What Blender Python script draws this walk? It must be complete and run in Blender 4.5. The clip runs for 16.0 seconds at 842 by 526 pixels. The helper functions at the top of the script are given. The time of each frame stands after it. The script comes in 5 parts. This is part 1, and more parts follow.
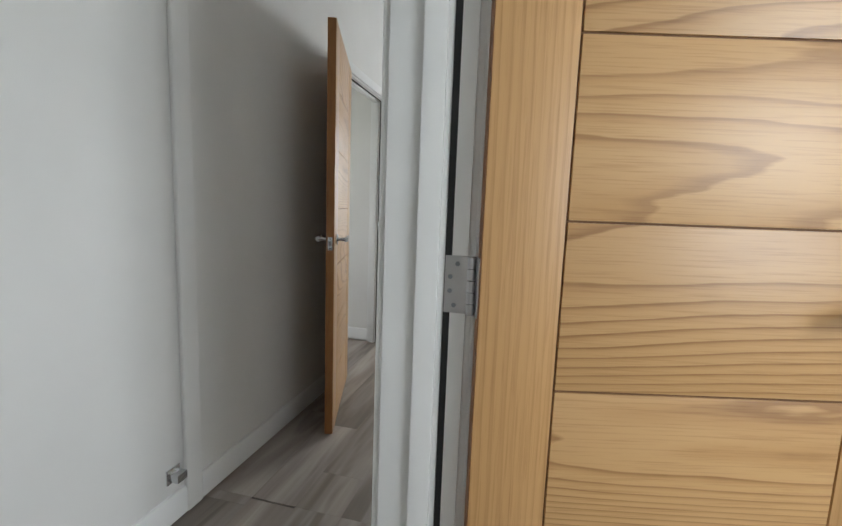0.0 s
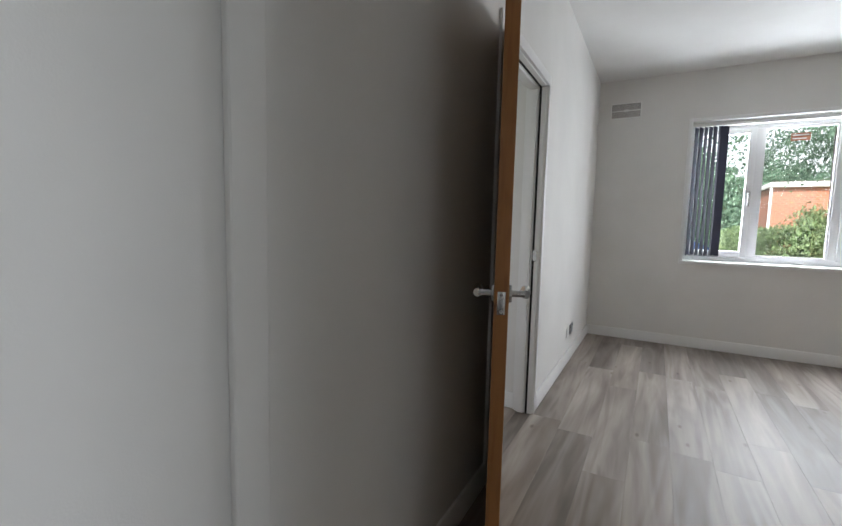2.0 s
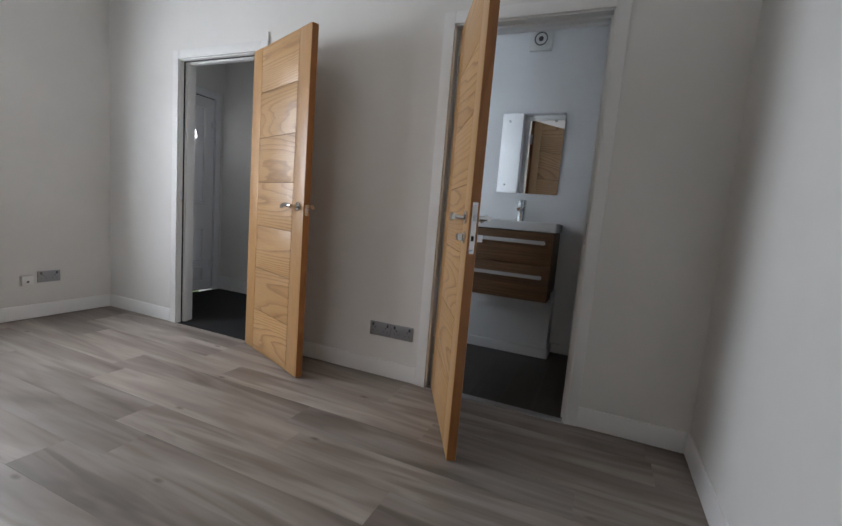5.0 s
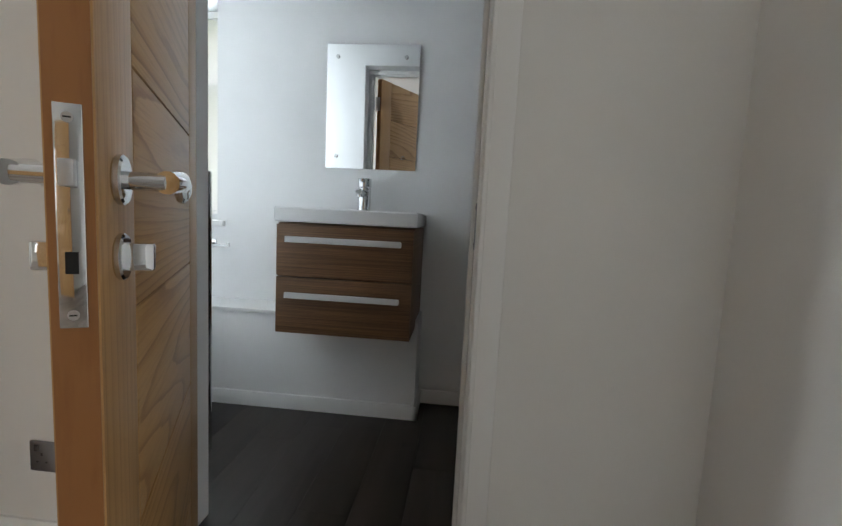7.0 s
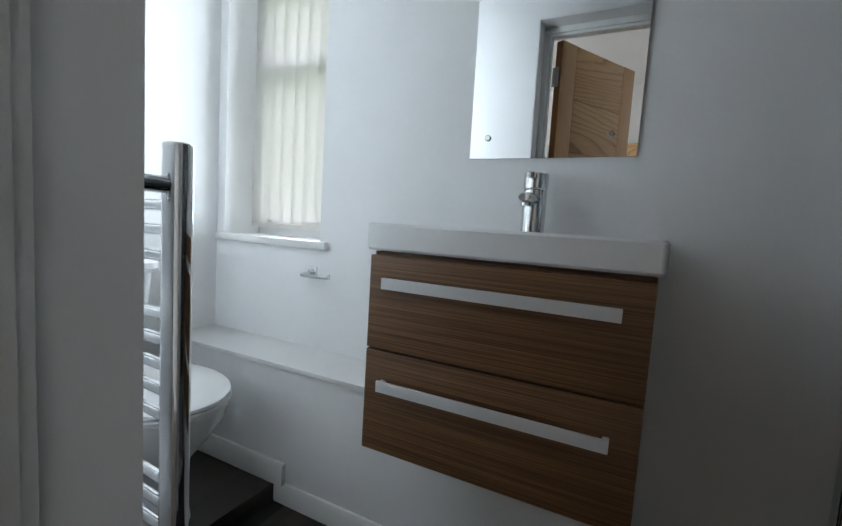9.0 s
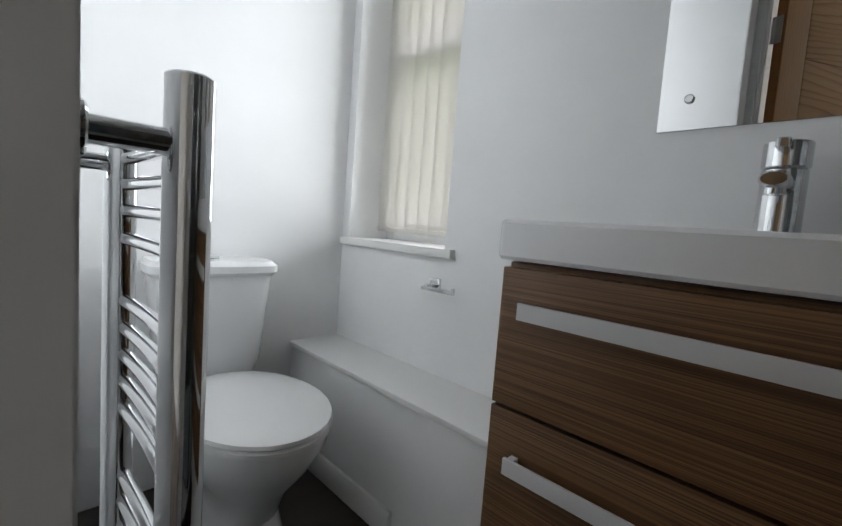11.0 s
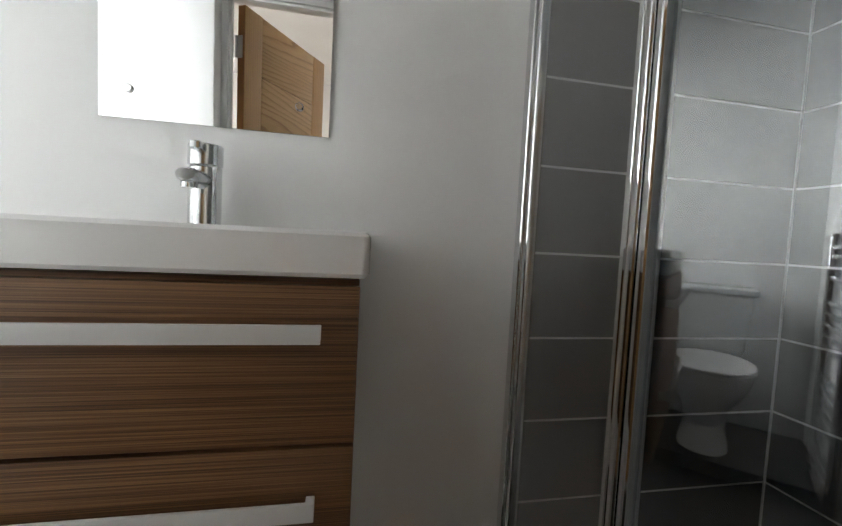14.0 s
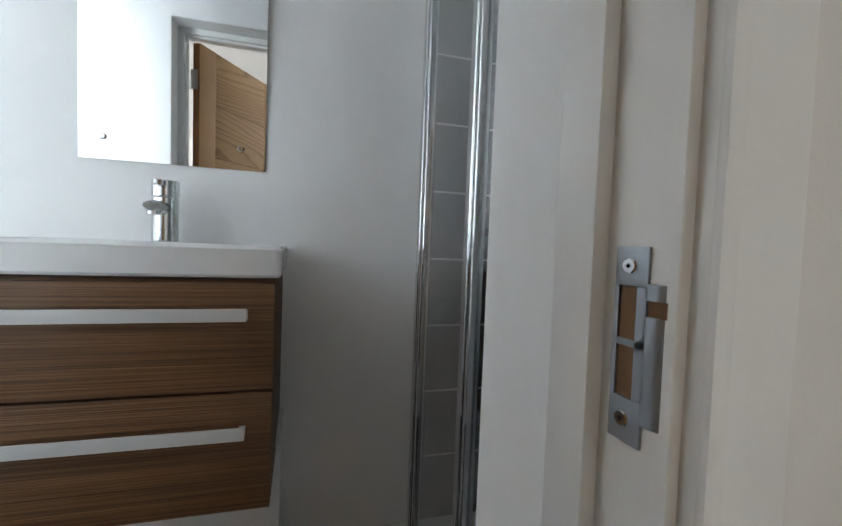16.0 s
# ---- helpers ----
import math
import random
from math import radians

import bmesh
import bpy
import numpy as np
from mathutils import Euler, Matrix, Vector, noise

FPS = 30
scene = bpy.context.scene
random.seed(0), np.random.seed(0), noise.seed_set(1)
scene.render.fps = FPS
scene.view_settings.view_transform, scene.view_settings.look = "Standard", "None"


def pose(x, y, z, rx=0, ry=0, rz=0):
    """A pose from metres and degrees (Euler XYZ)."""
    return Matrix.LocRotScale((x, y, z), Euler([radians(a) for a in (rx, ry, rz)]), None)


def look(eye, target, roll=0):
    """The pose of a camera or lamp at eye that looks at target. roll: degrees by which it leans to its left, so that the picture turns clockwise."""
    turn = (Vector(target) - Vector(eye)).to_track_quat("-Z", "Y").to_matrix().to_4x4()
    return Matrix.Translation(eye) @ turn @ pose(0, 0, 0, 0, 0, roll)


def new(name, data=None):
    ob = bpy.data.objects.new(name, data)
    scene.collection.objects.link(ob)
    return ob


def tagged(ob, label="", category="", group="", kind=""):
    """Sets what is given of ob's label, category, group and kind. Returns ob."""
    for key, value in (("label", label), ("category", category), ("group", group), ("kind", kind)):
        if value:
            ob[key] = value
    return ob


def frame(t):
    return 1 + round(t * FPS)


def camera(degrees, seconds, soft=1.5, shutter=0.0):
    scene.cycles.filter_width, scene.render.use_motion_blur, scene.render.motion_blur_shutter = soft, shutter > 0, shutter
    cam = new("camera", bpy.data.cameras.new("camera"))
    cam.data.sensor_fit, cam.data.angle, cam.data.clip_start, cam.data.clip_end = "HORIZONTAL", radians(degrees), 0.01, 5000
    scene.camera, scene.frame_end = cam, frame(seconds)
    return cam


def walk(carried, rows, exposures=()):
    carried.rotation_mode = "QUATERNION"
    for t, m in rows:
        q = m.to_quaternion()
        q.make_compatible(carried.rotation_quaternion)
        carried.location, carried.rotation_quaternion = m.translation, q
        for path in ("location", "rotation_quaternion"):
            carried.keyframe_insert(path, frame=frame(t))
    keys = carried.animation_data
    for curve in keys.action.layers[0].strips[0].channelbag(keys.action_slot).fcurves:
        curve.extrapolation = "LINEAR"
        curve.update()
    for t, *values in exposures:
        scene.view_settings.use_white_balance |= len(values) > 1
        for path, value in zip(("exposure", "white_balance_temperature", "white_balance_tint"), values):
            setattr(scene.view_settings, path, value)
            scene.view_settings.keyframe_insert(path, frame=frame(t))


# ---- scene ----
cam = camera(90.1, 16.0)
PATH = [
    (0, (1.174, -1.691, 1.15), (0.695, 0.235, 0.899), 2.1),
    (0.3, (1.101, -1.576, 1.157), (0.441, 0.296, 0.91), 1.9),
    (0.6, (1.024, -1.475, 1.165), (0.178, 0.321, 0.922), 0.5),
    (0.8, (0.975, -1.41, 1.177), (0.017, 0.329, 0.939), 0.4),
    (1, (0.917, -1.332, 1.151), (-0.126, 0.361, 0.936), 0.7),
    (1.5, (0.738, -1.178, 1.135), (-0.371, 0.477, 0.945), 0.9),
    (2, (0.623, -0.945, 1.185), (-0.347, 0.793, 0.996), 1.3),
    (2.5, (0.577, -0.662, 1.186), (0.225, 1.298, 0.998), 2.4),
    (2.7, (0.529, -0.54, 1.205), (0.481, 1.45, 1.013), 3.0),
    (3, (0.574, -0.403, 1.188), (0.903, 1.561, 0.988), 3.3),
    (3.5, (0.625, -0.2, 1.185), (1.542, 1.564, 0.968), 3.9),
    (4, (0.739, 0.002, 1.11), (2.141, 1.413, 0.899), 5.0),
    (4.5, (0.948, 0.093, 1.059), (2.595, 1.208, 0.842), 5.0),
    (5, (1.166, 0.123, 1.027), (2.992, 0.903, 0.791), 4.7),
    (5.2, (1.274, 0.129, 1.017), (3.174, 0.719, 0.783), 4.6),
    (7.3, (2.597, 0.266, 0.998), (4.579, 0.445, 0.794), 2.9),
    (7.5, (2.712, 0.282, 1.012), (4.686, 0.538, 0.814), 3.0),
    (8, (2.939, 0.335, 1.037), (4.866, 0.829, 0.834), 3.2),
    (8.5, (3.156, 0.398, 1.041), (5.013, 1.118, 0.856), 3.3),
    (9, (3.33, 0.484, 1.025), (5.112, 1.374, 0.849), 3.6),
    (9.5, (3.466, 0.577, 0.999), (5.153, 1.637, 0.827), 4.0),
    (9.7, (3.51, 0.604, 0.992), (5.141, 1.748, 0.813), 4.0),
    (11.8, (3.606, 0.654, 1.011), (4.979, 2.092, 0.85), 4.6),
    (12, (3.583, 0.65, 1.013), (5.093, 1.954, 0.872), 4.2),
    (12.2, (3.569, 0.649, 1.019), (5.21, 1.792, 0.891), 4.0),
    (12.5, (3.562, 0.634, 1.025), (5.334, 1.553, 0.901), 4.0),
    (13, (3.572, 0.578, 1.014), (5.537, 0.935, 0.904), 3.8),
    (13.5, (3.575, 0.521, 1.016), (5.567, 0.439, 0.894), 3.3),
    (14, (3.585, 0.477, 1.022), (5.54, 0.066, 0.905), 3.0),
    (14.5, (3.579, 0.45, 1.041), (5.474, -0.174, 0.908), 2.7),
    (15, (3.541, 0.439, 1.042), (5.405, -0.27, 0.898), 2.6),
    (15.3, (3.491, 0.424, 1.042), (5.349, -0.299, 0.894), 2.8),
    (15.5, (3.438, 0.407, 1.035), (5.312, -0.279, 0.911), 2.1),
    (16, (3.245, 0.391, 1.039), (5.164, -0.167, 0.962), 2.2),
]
walk(cam, [(t, look(eye, target, roll)) for t, eye, target, roll in PATH],
     exposures=[(0.0, 1.3, 6500, 10), (1.5, 1.2, 6500, 11), (2.5, 0.6, 6400, 15), (3.5, 0.5, 6200, 16), (5.2, 0.85, 6500, 15), (7.5, 1.5, 6700, 11), (8.2, 1.35, 6050, 12), (9.0, 1.15, 6500, 11), (9.5, 0.85, 6500, 13), (12.0, 0.75, 7400, 16), (12.6, 0.92, 7200, 16), (13.0, 1.15, 7200, 16), (13.5, 1.45, 7500, 16), (14.0, 1.85, 7500, 15), (14.5, 2.25, 7200, 14), (15.0, 2.25, 7000, 13), (15.5, 2.25, 6700, 12), (16.0, 1.95, 6700, 12)])

# ---- world, sun, daylight ----
world = bpy.data.worlds.new("world")
scene.world = world
world.use_nodes = True
wn = world.node_tree.nodes
wl = world.node_tree.links
sky = wn.new("ShaderNodeTexSky")
sky.sky_type = "NISHITA"
sky.sun_disc = False
sky.sun_elevation = radians(48)
sky.sun_rotation = radians(200)
sky.altitude = 80
sky.dust_density = 3.0
haze = wn.new("ShaderNodeMix")
haze.data_type = "RGBA"
haze.inputs[0].default_value = 0.6
haze.inputs[7].default_value = (9.0, 9.1, 9.3, 1)
wl.new(sky.outputs[0], haze.inputs[6])
wl.new(haze.outputs[2], wn["Background"].inputs[0])
wn["Background"].inputs[1].default_value = 0.15

sun = new("sun", bpy.data.lights.new("sun", "SUN"))
sun.data.energy = 5.0
sun.data.angle = radians(0.6)
sun.data.color = (1.0, 0.95, 0.86)
sun.matrix_world = look((-4.0, -9.0, 12.0), (0.0, 2.0, 0.0))


def window_light(name, eye, target, width, height, watts, colour, spread=180):
    """Daylight entering by an opening."""
    data = bpy.data.lights.new(name, "AREA")
    data.shape, data.size, data.size_y, data.energy, data.color = "RECTANGLE", width, height, watts, colour
    data.spread = radians(spread)
    lamp = new(name, data)
    lamp.matrix_world = look(eye, target)
    return lamp


window_light("window_daylight", (1.73, 4.4, 1.6), (1.73, 0.0, 0.7), 1.7, 1.3, 66, (0.86, 0.94, 1.0))
window_light("bathroom_window_daylight", (4.755, 1.84, 1.52), (3.0, 1.84, 1.52), 0.44, 1.1, 4.8, (0.80, 0.92, 1.0), 106)
window_light("bedroom_window_daylight", (3.33, -2.2, 1.5), (0.0, -1.1, 1.2), 1.2, 1.2, 17, (0.86, 0.94, 1.0))
# added lamp that brightens the side room; no window is seen there
window_light("side_room_added_light", (-1.66, 0.6, 1.5), (0.0, 1.2, 1.2), 0.9, 1.1, 2.6, (0.9, 0.96, 1.0))


# ---- materials ----
def material(name, colour, rough=0.5, metal=0.0):
    m = bpy.data.materials.new(name)
    m.use_nodes = True
    b = m.node_tree.nodes["Principled BSDF"]
    b.inputs["Base Color"].default_value = (*colour, 1)
    b.inputs["Roughness"].default_value = rough
    b.inputs["Metallic"].default_value = metal
    return m, m.node_tree.nodes, m.node_tree.links, b


def coords(n, l, scale, kind="Object", offset=False):
    tc = n.new("ShaderNodeTexCoord")
    mp = n.new("ShaderNodeMapping")
    mp.inputs["Scale"].default_value = scale
    l.new(tc.outputs[kind], mp.inputs["Vector"])
    if offset:
        info = n.new("ShaderNodeObjectInfo")
        mul = n.new("ShaderNodeMath")
        mul.operation = "MULTIPLY"
        mul.inputs[1].default_value = 37.0
        comb = n.new("ShaderNodeCombineXYZ")
        l.new(info.outputs["Random"], mul.inputs[0])
        for s in range(3):
            l.new(mul.outputs[0], comb.inputs[s])
        l.new(comb.outputs[0], mp.inputs["Location"])
    return mp.outputs[0]


def noise_tex(n, l, vec, scale, detail=4.0, rough=0.55, distort=0.0):
    t = n.new("ShaderNodeTexNoise")
    t.inputs["Scale"].default_value = scale
    t.inputs["Detail"].default_value = detail
    t.inputs["Roughness"].default_value = rough
    t.inputs["Distortion"].default_value = distort
    l.new(vec, t.inputs["Vector"])
    return t.outputs["Fac"]


def ramp(n, l, fac, stops):
    r = n.new("ShaderNodeValToRGB")
    els = r.color_ramp.elements
    while len(els) < len(stops):
        els.new(0.5)
    for e, (p, c) in zip(els, stops):
        e.position, e.color = p, (*c, 1)
    l.new(fac, r.inputs[0])
    return r.outputs[0]


def blend(n, l, mode, fac, a, b):
    m = n.new("ShaderNodeMix")
    m.data_type, m.blend_type = "RGBA", mode
    if isinstance(fac, float):
        m.inputs[0].default_value = fac
    else:
        l.new(fac, m.inputs[0])
    l.new(a, m.inputs[6])
    if isinstance(b, tuple):
        m.inputs[7].default_value = (*b, 1)
    else:
        l.new(b, m.inputs[7])
    return m.outputs[2]


def bump(n, l, bsdf, height, strength, distance=0.002):
    b = n.new("ShaderNodeBump")
    b.inputs["Strength"].default_value = strength
    b.inputs["Distance"].default_value = distance
    l.new(height, b.inputs["Height"])
    l.new(b.outputs[0], bsdf.inputs["Normal"])


def paint(name, colour, rough, grain=0.25, mottling=0.04):
    """Rolled emulsion or brushed gloss: faint cloudiness and a fine stipple."""
    m, n, l, b = material(name, colour, rough)
    v = coords(n, l, (1, 1, 1))
    big = noise_tex(n, l, v, 1.7, 5)
    dark = tuple(c * (1 - 2 * mottling) for c in colour)
    l.new(ramp(n, l, big, [(0.3, dark), (0.7, colour)]), b.inputs["Base Color"])
    fine = noise_tex(n, l, v, 260, 2)
    bump(n, l, b, fine, grain, 0.0012)
    return m


def scaled(n, l, value, factor, other=None):
    m = n.new("ShaderNodeMath")
    m.operation = "MULTIPLY" if other is None else "ADD"
    l.new(value, m.inputs[0])
    if other is None:
        m.inputs[1].default_value = factor
    else:
        l.new(other, m.inputs[1])
    return m.outputs[0]


def oak(name, along_x=True, edge=False, tint=1.0):
    """Crown-cut oak: growth rings that end sharply on one side and fade on the other, over fine pores."""
    m, n, l, b = material(name, (0.5, 0.3, 0.13), 0.42)
    sc = (0.36, 2.0, 3.1) if along_x else (6.0, 2.0, 0.12)
    v = coords(n, l, sc, offset=True)
    hill = noise_tex(n, l, v, 0.9, 1.0, 0.3, 0.1)
    wob = noise_tex(n, l, coords(n, l, (3.0, 8.0, 22.0) if along_x else (22.0, 8.0, 2.0), offset=True), 1.0, 3.0, 0.5)
    tc = n.new("ShaderNodeTexCoord")
    sep = n.new("ShaderNodeSeparateXYZ")
    l.new(tc.outputs["Object"], sep.inputs[0])
    rings = scaled(n, l, hill, 30.0 if along_x else 9.0)
    rings = scaled(n, l, rings, 1, scaled(n, l, sep.outputs[2 if along_x else 0], 24.0 if along_x else 60.0))
    rings = scaled(n, l, rings, 1, scaled(n, l, wob, 0.8))
    frac = n.new("ShaderNodeMath")
    frac.operation = "FRACT"
    l.new(rings, frac.inputs[0])
    light, mid, dark = (0.54, 0.325, 0.143), (0.475, 0.27, 0.108), (0.325, 0.165, 0.058)
    if edge:
        light, mid, dark = (0.36, 0.15, 0.045), (0.33, 0.135, 0.038), (0.27, 0.105, 0.028)
    elif not along_x:
        light, mid, dark = (0.52, 0.30, 0.125), (0.48, 0.27, 0.108), (0.43, 0.235, 0.09)
    light, mid, dark = [tuple(c * tint for c in k) for k in (light, mid, dark)]
    grain = ramp(n, l, frac.outputs[0], [(0.0, dark), (0.05, light), (0.5, light), (0.8, mid), (0.94, dark), (1.0, dark)])
    strength = ramp(n, l, noise_tex(n, l, v, 1.7, 2.0), [(0.32, (0.5, 0.5, 0.5)), (0.6, (1, 1, 1))])
    plain = n.new("ShaderNodeRGB")
    plain.outputs[0].default_value = (*[0.5 * (p + q) for p, q in zip(light, mid)], 1)
    grain = blend(n, l, "MIX", strength, plain.outputs[0], grain)
    fv = coords(n, l, (7, 60, 300) if along_x else (300, 60, 7), offset=True)
    pores = noise_tex(n, l, fv, 1.0, 3, 0.6)
    pc = ramp(n, l, pores, [(0.32, (0.74, 0.66, 0.58)), (0.5, (1, 1, 1))])
    col = blend(n, l, "MULTIPLY", 0.6, grain, pc)
    cloud = ramp(n, l, noise_tex(n, l, v, 0.5, 2), [(0.35, (0.86, 0.83, 0.78)), (0.65, (1.05, 1.05, 1.04))])
    l.new(blend(n, l, "MULTIPLY", 0.8, col, cloud), b.inputs["Base Color"])
    bump(n, l, b, pores, 0.18, 0.001)
    b.inputs["Coat Weight"].default_value = 0.12
    b.inputs["Coat Roughness"].default_value = 0.3
    return m


def plank_wood(name, stops, along="y", spread=0.3, rough=0.3, knots=True):
    """Printed board: broad soft tones along the grain, faint streaks and a few knots."""
    m, n, l, b = material(name, stops[0], rough)
    sc = (7.0, 0.8, 1) if along == "y" else (0.8, 7.0, 1)
    v = coords(n, l, sc, "Object", offset=True)
    g = noise_tex(n, l, v, 1.0, 3, 0.5, 1.0)
    base = ramp(n, l, g, [(0.25, stops[0]), (0.48, stops[1]), (0.75, stops[2])])
    fv = coords(n, l, (45, 1.6, 1) if along == "y" else (1.6, 45, 1), "Object", offset=True)
    streak = noise_tex(n, l, fv, 1.0, 3, 0.55, 0.4)
    sc2 = ramp(n, l, streak, [(0.3, (0.82, 0.8, 0.78)), (0.62, (1.02, 1.02, 1.02))])
    col = blend(n, l, "MULTIPLY", 0.5, base, sc2)
    bv = coords(n, l, (7.0, 0.75, 1) if along == "y" else (0.75, 7.0, 1), "Object", offset=True)
    band = ramp(n, l, noise_tex(n, l, bv, 0.8, 2, 0.5, 1.6), [(0.36, (0.58, 0.55, 0.52)), (0.48, (1, 1, 1)), (0.58, (1.0, 1.0, 1.0)), (0.68, (0.74, 0.71, 0.68))])
    col = blend(n, l, "MULTIPLY", 0.75, col, band)
    if knots:
        kv = coords(n, l, (3.4, 1.5, 1) if along == "y" else (1.5, 3.4, 1), "Object", offset=True)
        vo = n.new("ShaderNodeTexVoronoi")
        vo.inputs["Scale"].default_value = 2.0
        l.new(kv, vo.inputs["Vector"])
        k = ramp(n, l, vo.outputs["Distance"], [(0.0, (0.32, 0.26, 0.22)), (0.04, (0.55, 0.49, 0.45)), (0.1, (1, 1, 1))])
        col = blend(n, l, "MULTIPLY", 0.85, col, k)
    info = n.new("ShaderNodeObjectInfo")
    tone = ramp(n, l, info.outputs["Random"], [(0.0, (1 - spread, 1 - spread, 1 - spread)), (0.5, (1, 0.98, 0.96)), (1.0, (1.1, 1.1, 1.11))])
    l.new(blend(n, l, "MULTIPLY", 1.0, col, tone), b.inputs["Base Color"])
    rr = n.new("ShaderNodeMapRange")
    rr.inputs[3].default_value, rr.inputs[4].default_value = rough - 0.05, rough + 0.1
    l.new(g, rr.inputs[0])
    l.new(rr.outputs[0], b.inputs["Roughness"])
    bump(n, l, b, streak, 0.05, 0.001)
    return m


def streaky_veneer(name):
    """Dark brown veneer with fine level streaks."""
    m, n, l, b = material(name, (0.12, 0.06, 0.03), 0.48)
    v = coords(n, l, (1.5, 2.0, 620))
    s = noise_tex(n, l, v, 1.0, 3, 0.6, 0.0)
    w = noise_tex(n, l, coords(n, l, (1.0, 0.9, 34)), 1.0, 3, 0.5, 0.0)
    a = ramp(n, l, s, [(0.36, (0.075, 0.034, 0.014)), (0.5, (0.16, 0.076, 0.032)), (0.64, (0.28, 0.15, 0.069))])
    c = ramp(n, l, w, [(0.3, (0.82, 0.8, 0.78)), (0.7, (1.05, 1.04, 1.02))])
    l.new(blend(n, l, "MULTIPLY", 0.9, a, c), b.inputs["Base Color"])
    bump(n, l, b, s, 0.2, 0.0008)
    return m


def metal(name, colour, rough, wear=0.06):
    m, n, l, b = material(name, colour, rough, 1.0)
    v = coords(n, l, (1, 1, 1))
    rr = n.new("ShaderNodeMapRange")
    rr.inputs[3].default_value, rr.inputs[4].default_value = max(0.02, rough - wear / 2), rough + wear
    l.new(noise_tex(n, l, v, 35, 4), rr.inputs[0])
    l.new(rr.outputs[0], b.inputs["Roughness"])
    return m


def slate(name):
    m, n, l, b = material(name, (0.09, 0.095, 0.1), 0.38)
    v = coords(n, l, (1, 1, 1), offset=True)
    c = noise_tex(n, l, v, 4.5, 8, 0.62, 0.4)
    l.new(ramp(n, l, c, [(0.3, (0.048, 0.05, 0.05)), (0.55, (0.074, 0.077, 0.077)), (0.75, (0.108, 0.112, 0.113))]), b.inputs["Base Color"])
    bump(n, l, b, noise_tex(n, l, v, 60, 5), 0.03, 0.001)
    return m


def leafy(name, a, c, rough=0.6):
    m, n, l, b = material(name, a, rough)
    geo = n.new("ShaderNodeNewGeometry")
    l.new(ramp(n, l, geo.outputs["Random Per Island"], [(0.0, a), (1.0, c)]), b.inputs["Base Color"])
    b.inputs["Transmission Weight"].default_value = 0.0
    return m


def brickwork(name):
    m, n, l, b = material(name, (0.42, 0.16, 0.09), 0.85)
    t = n.new("ShaderNodeTexBrick")
    t.inputs["Scale"].default_value = 1.0
    t.inputs["Brick Width"].default_value = 0.225
    t.inputs["Row Height"].default_value = 0.075
    t.inputs["Mortar Size"].default_value = 0.008
    t.inputs["Color1"].default_value = (0.44, 0.16, 0.085, 1)
    t.inputs["Color2"].default_value = (0.36, 0.12, 0.065, 1)
    t.inputs["Mortar"].default_value = (0.4, 0.33, 0.28, 1)
    tc = n.new("ShaderNodeTexCoord")
    sep = n.new("ShaderNodeSeparateXYZ")
    comb = n.new("ShaderNodeCombineXYZ")
    add = n.new("ShaderNodeMath")
    l.new(tc.outputs["Object"], sep.inputs[0])
    l.new(sep.outputs[0], add.inputs[0])
    l.new(sep.outputs[1], add.inputs[1])
    l.new(add.outputs[0], comb.inputs[0])
    l.new(sep.outputs[2], comb.inputs[1])
    l.new(comb.outputs[0], t.inputs["Vector"])
    l.new(t.outputs["Color"], b.inputs["Base Color"])
    return m


def cloth(name, colour, through_light, rough=0.9):
    """Thin woven slat that lets some light through."""
    m, n, l, b = material(name, colour, rough)
    v = coords(n, l, (1, 1, 1))
    w = noise_tex(n, l, v, 420, 2)
    l.new(ramp(n, l, w, [(0.3, tuple(c * 0.85 for c in colour)), (0.7, colour)]), b.inputs["Base Color"])
    t = n.new("ShaderNodeBsdfTranslucent")
    t.inputs[0].default_value = (*colour, 1)
    mix = n.new("ShaderNodeMixShader")
    mix.inputs[0].default_value = through_light
    l.new(b.outputs[0], mix.inputs[1])
    l.new(t.outputs[0], mix.inputs[2])
    l.new(mix.outputs[0], n["Material Output"].inputs[0])
    return m


def glass(name, tint=(1, 1, 1), gloss=1.0, base=0.045):
    """Thin clear sheet: straight view through, mirror gloss by angle."""
    m, n, l, b = material(name, tint, 0.0)
    n.remove(b)
    clear = n.new("ShaderNodeBsdfTransparent")
    clear.inputs[0].default_value = (*tint, 1)
    shine = n.new("ShaderNodeBsdfGlossy")
    shine.inputs["Roughness"].default_value = 0.0
    shine.inputs["Color"].default_value = (gloss, gloss, gloss, 1)
    lw = n.new("ShaderNodeLayerWeight")
    lw.inputs["Blend"].default_value = 0.5
    pw = n.new("ShaderNodeMath")
    pw.operation = "POWER"
    pw.inputs[1].default_value = 4.0
    l.new(lw.outputs["Facing"], pw.inputs[0])
    fr = n.new("ShaderNodeMapRange")
    fr.inputs[3].default_value, fr.inputs[4].default_value = base, 1.0
    l.new(pw.outputs[0], fr.inputs[0])
    mix = n.new("ShaderNodeMixShader")
    l.new(fr.outputs[0], mix.inputs[0])
    l.new(clear.outputs[0], mix.inputs[1])
    l.new(shine.outputs[0], mix.inputs[2])
    l.new(mix.outputs[0], n["Material Output"].inputs[0])
    return m


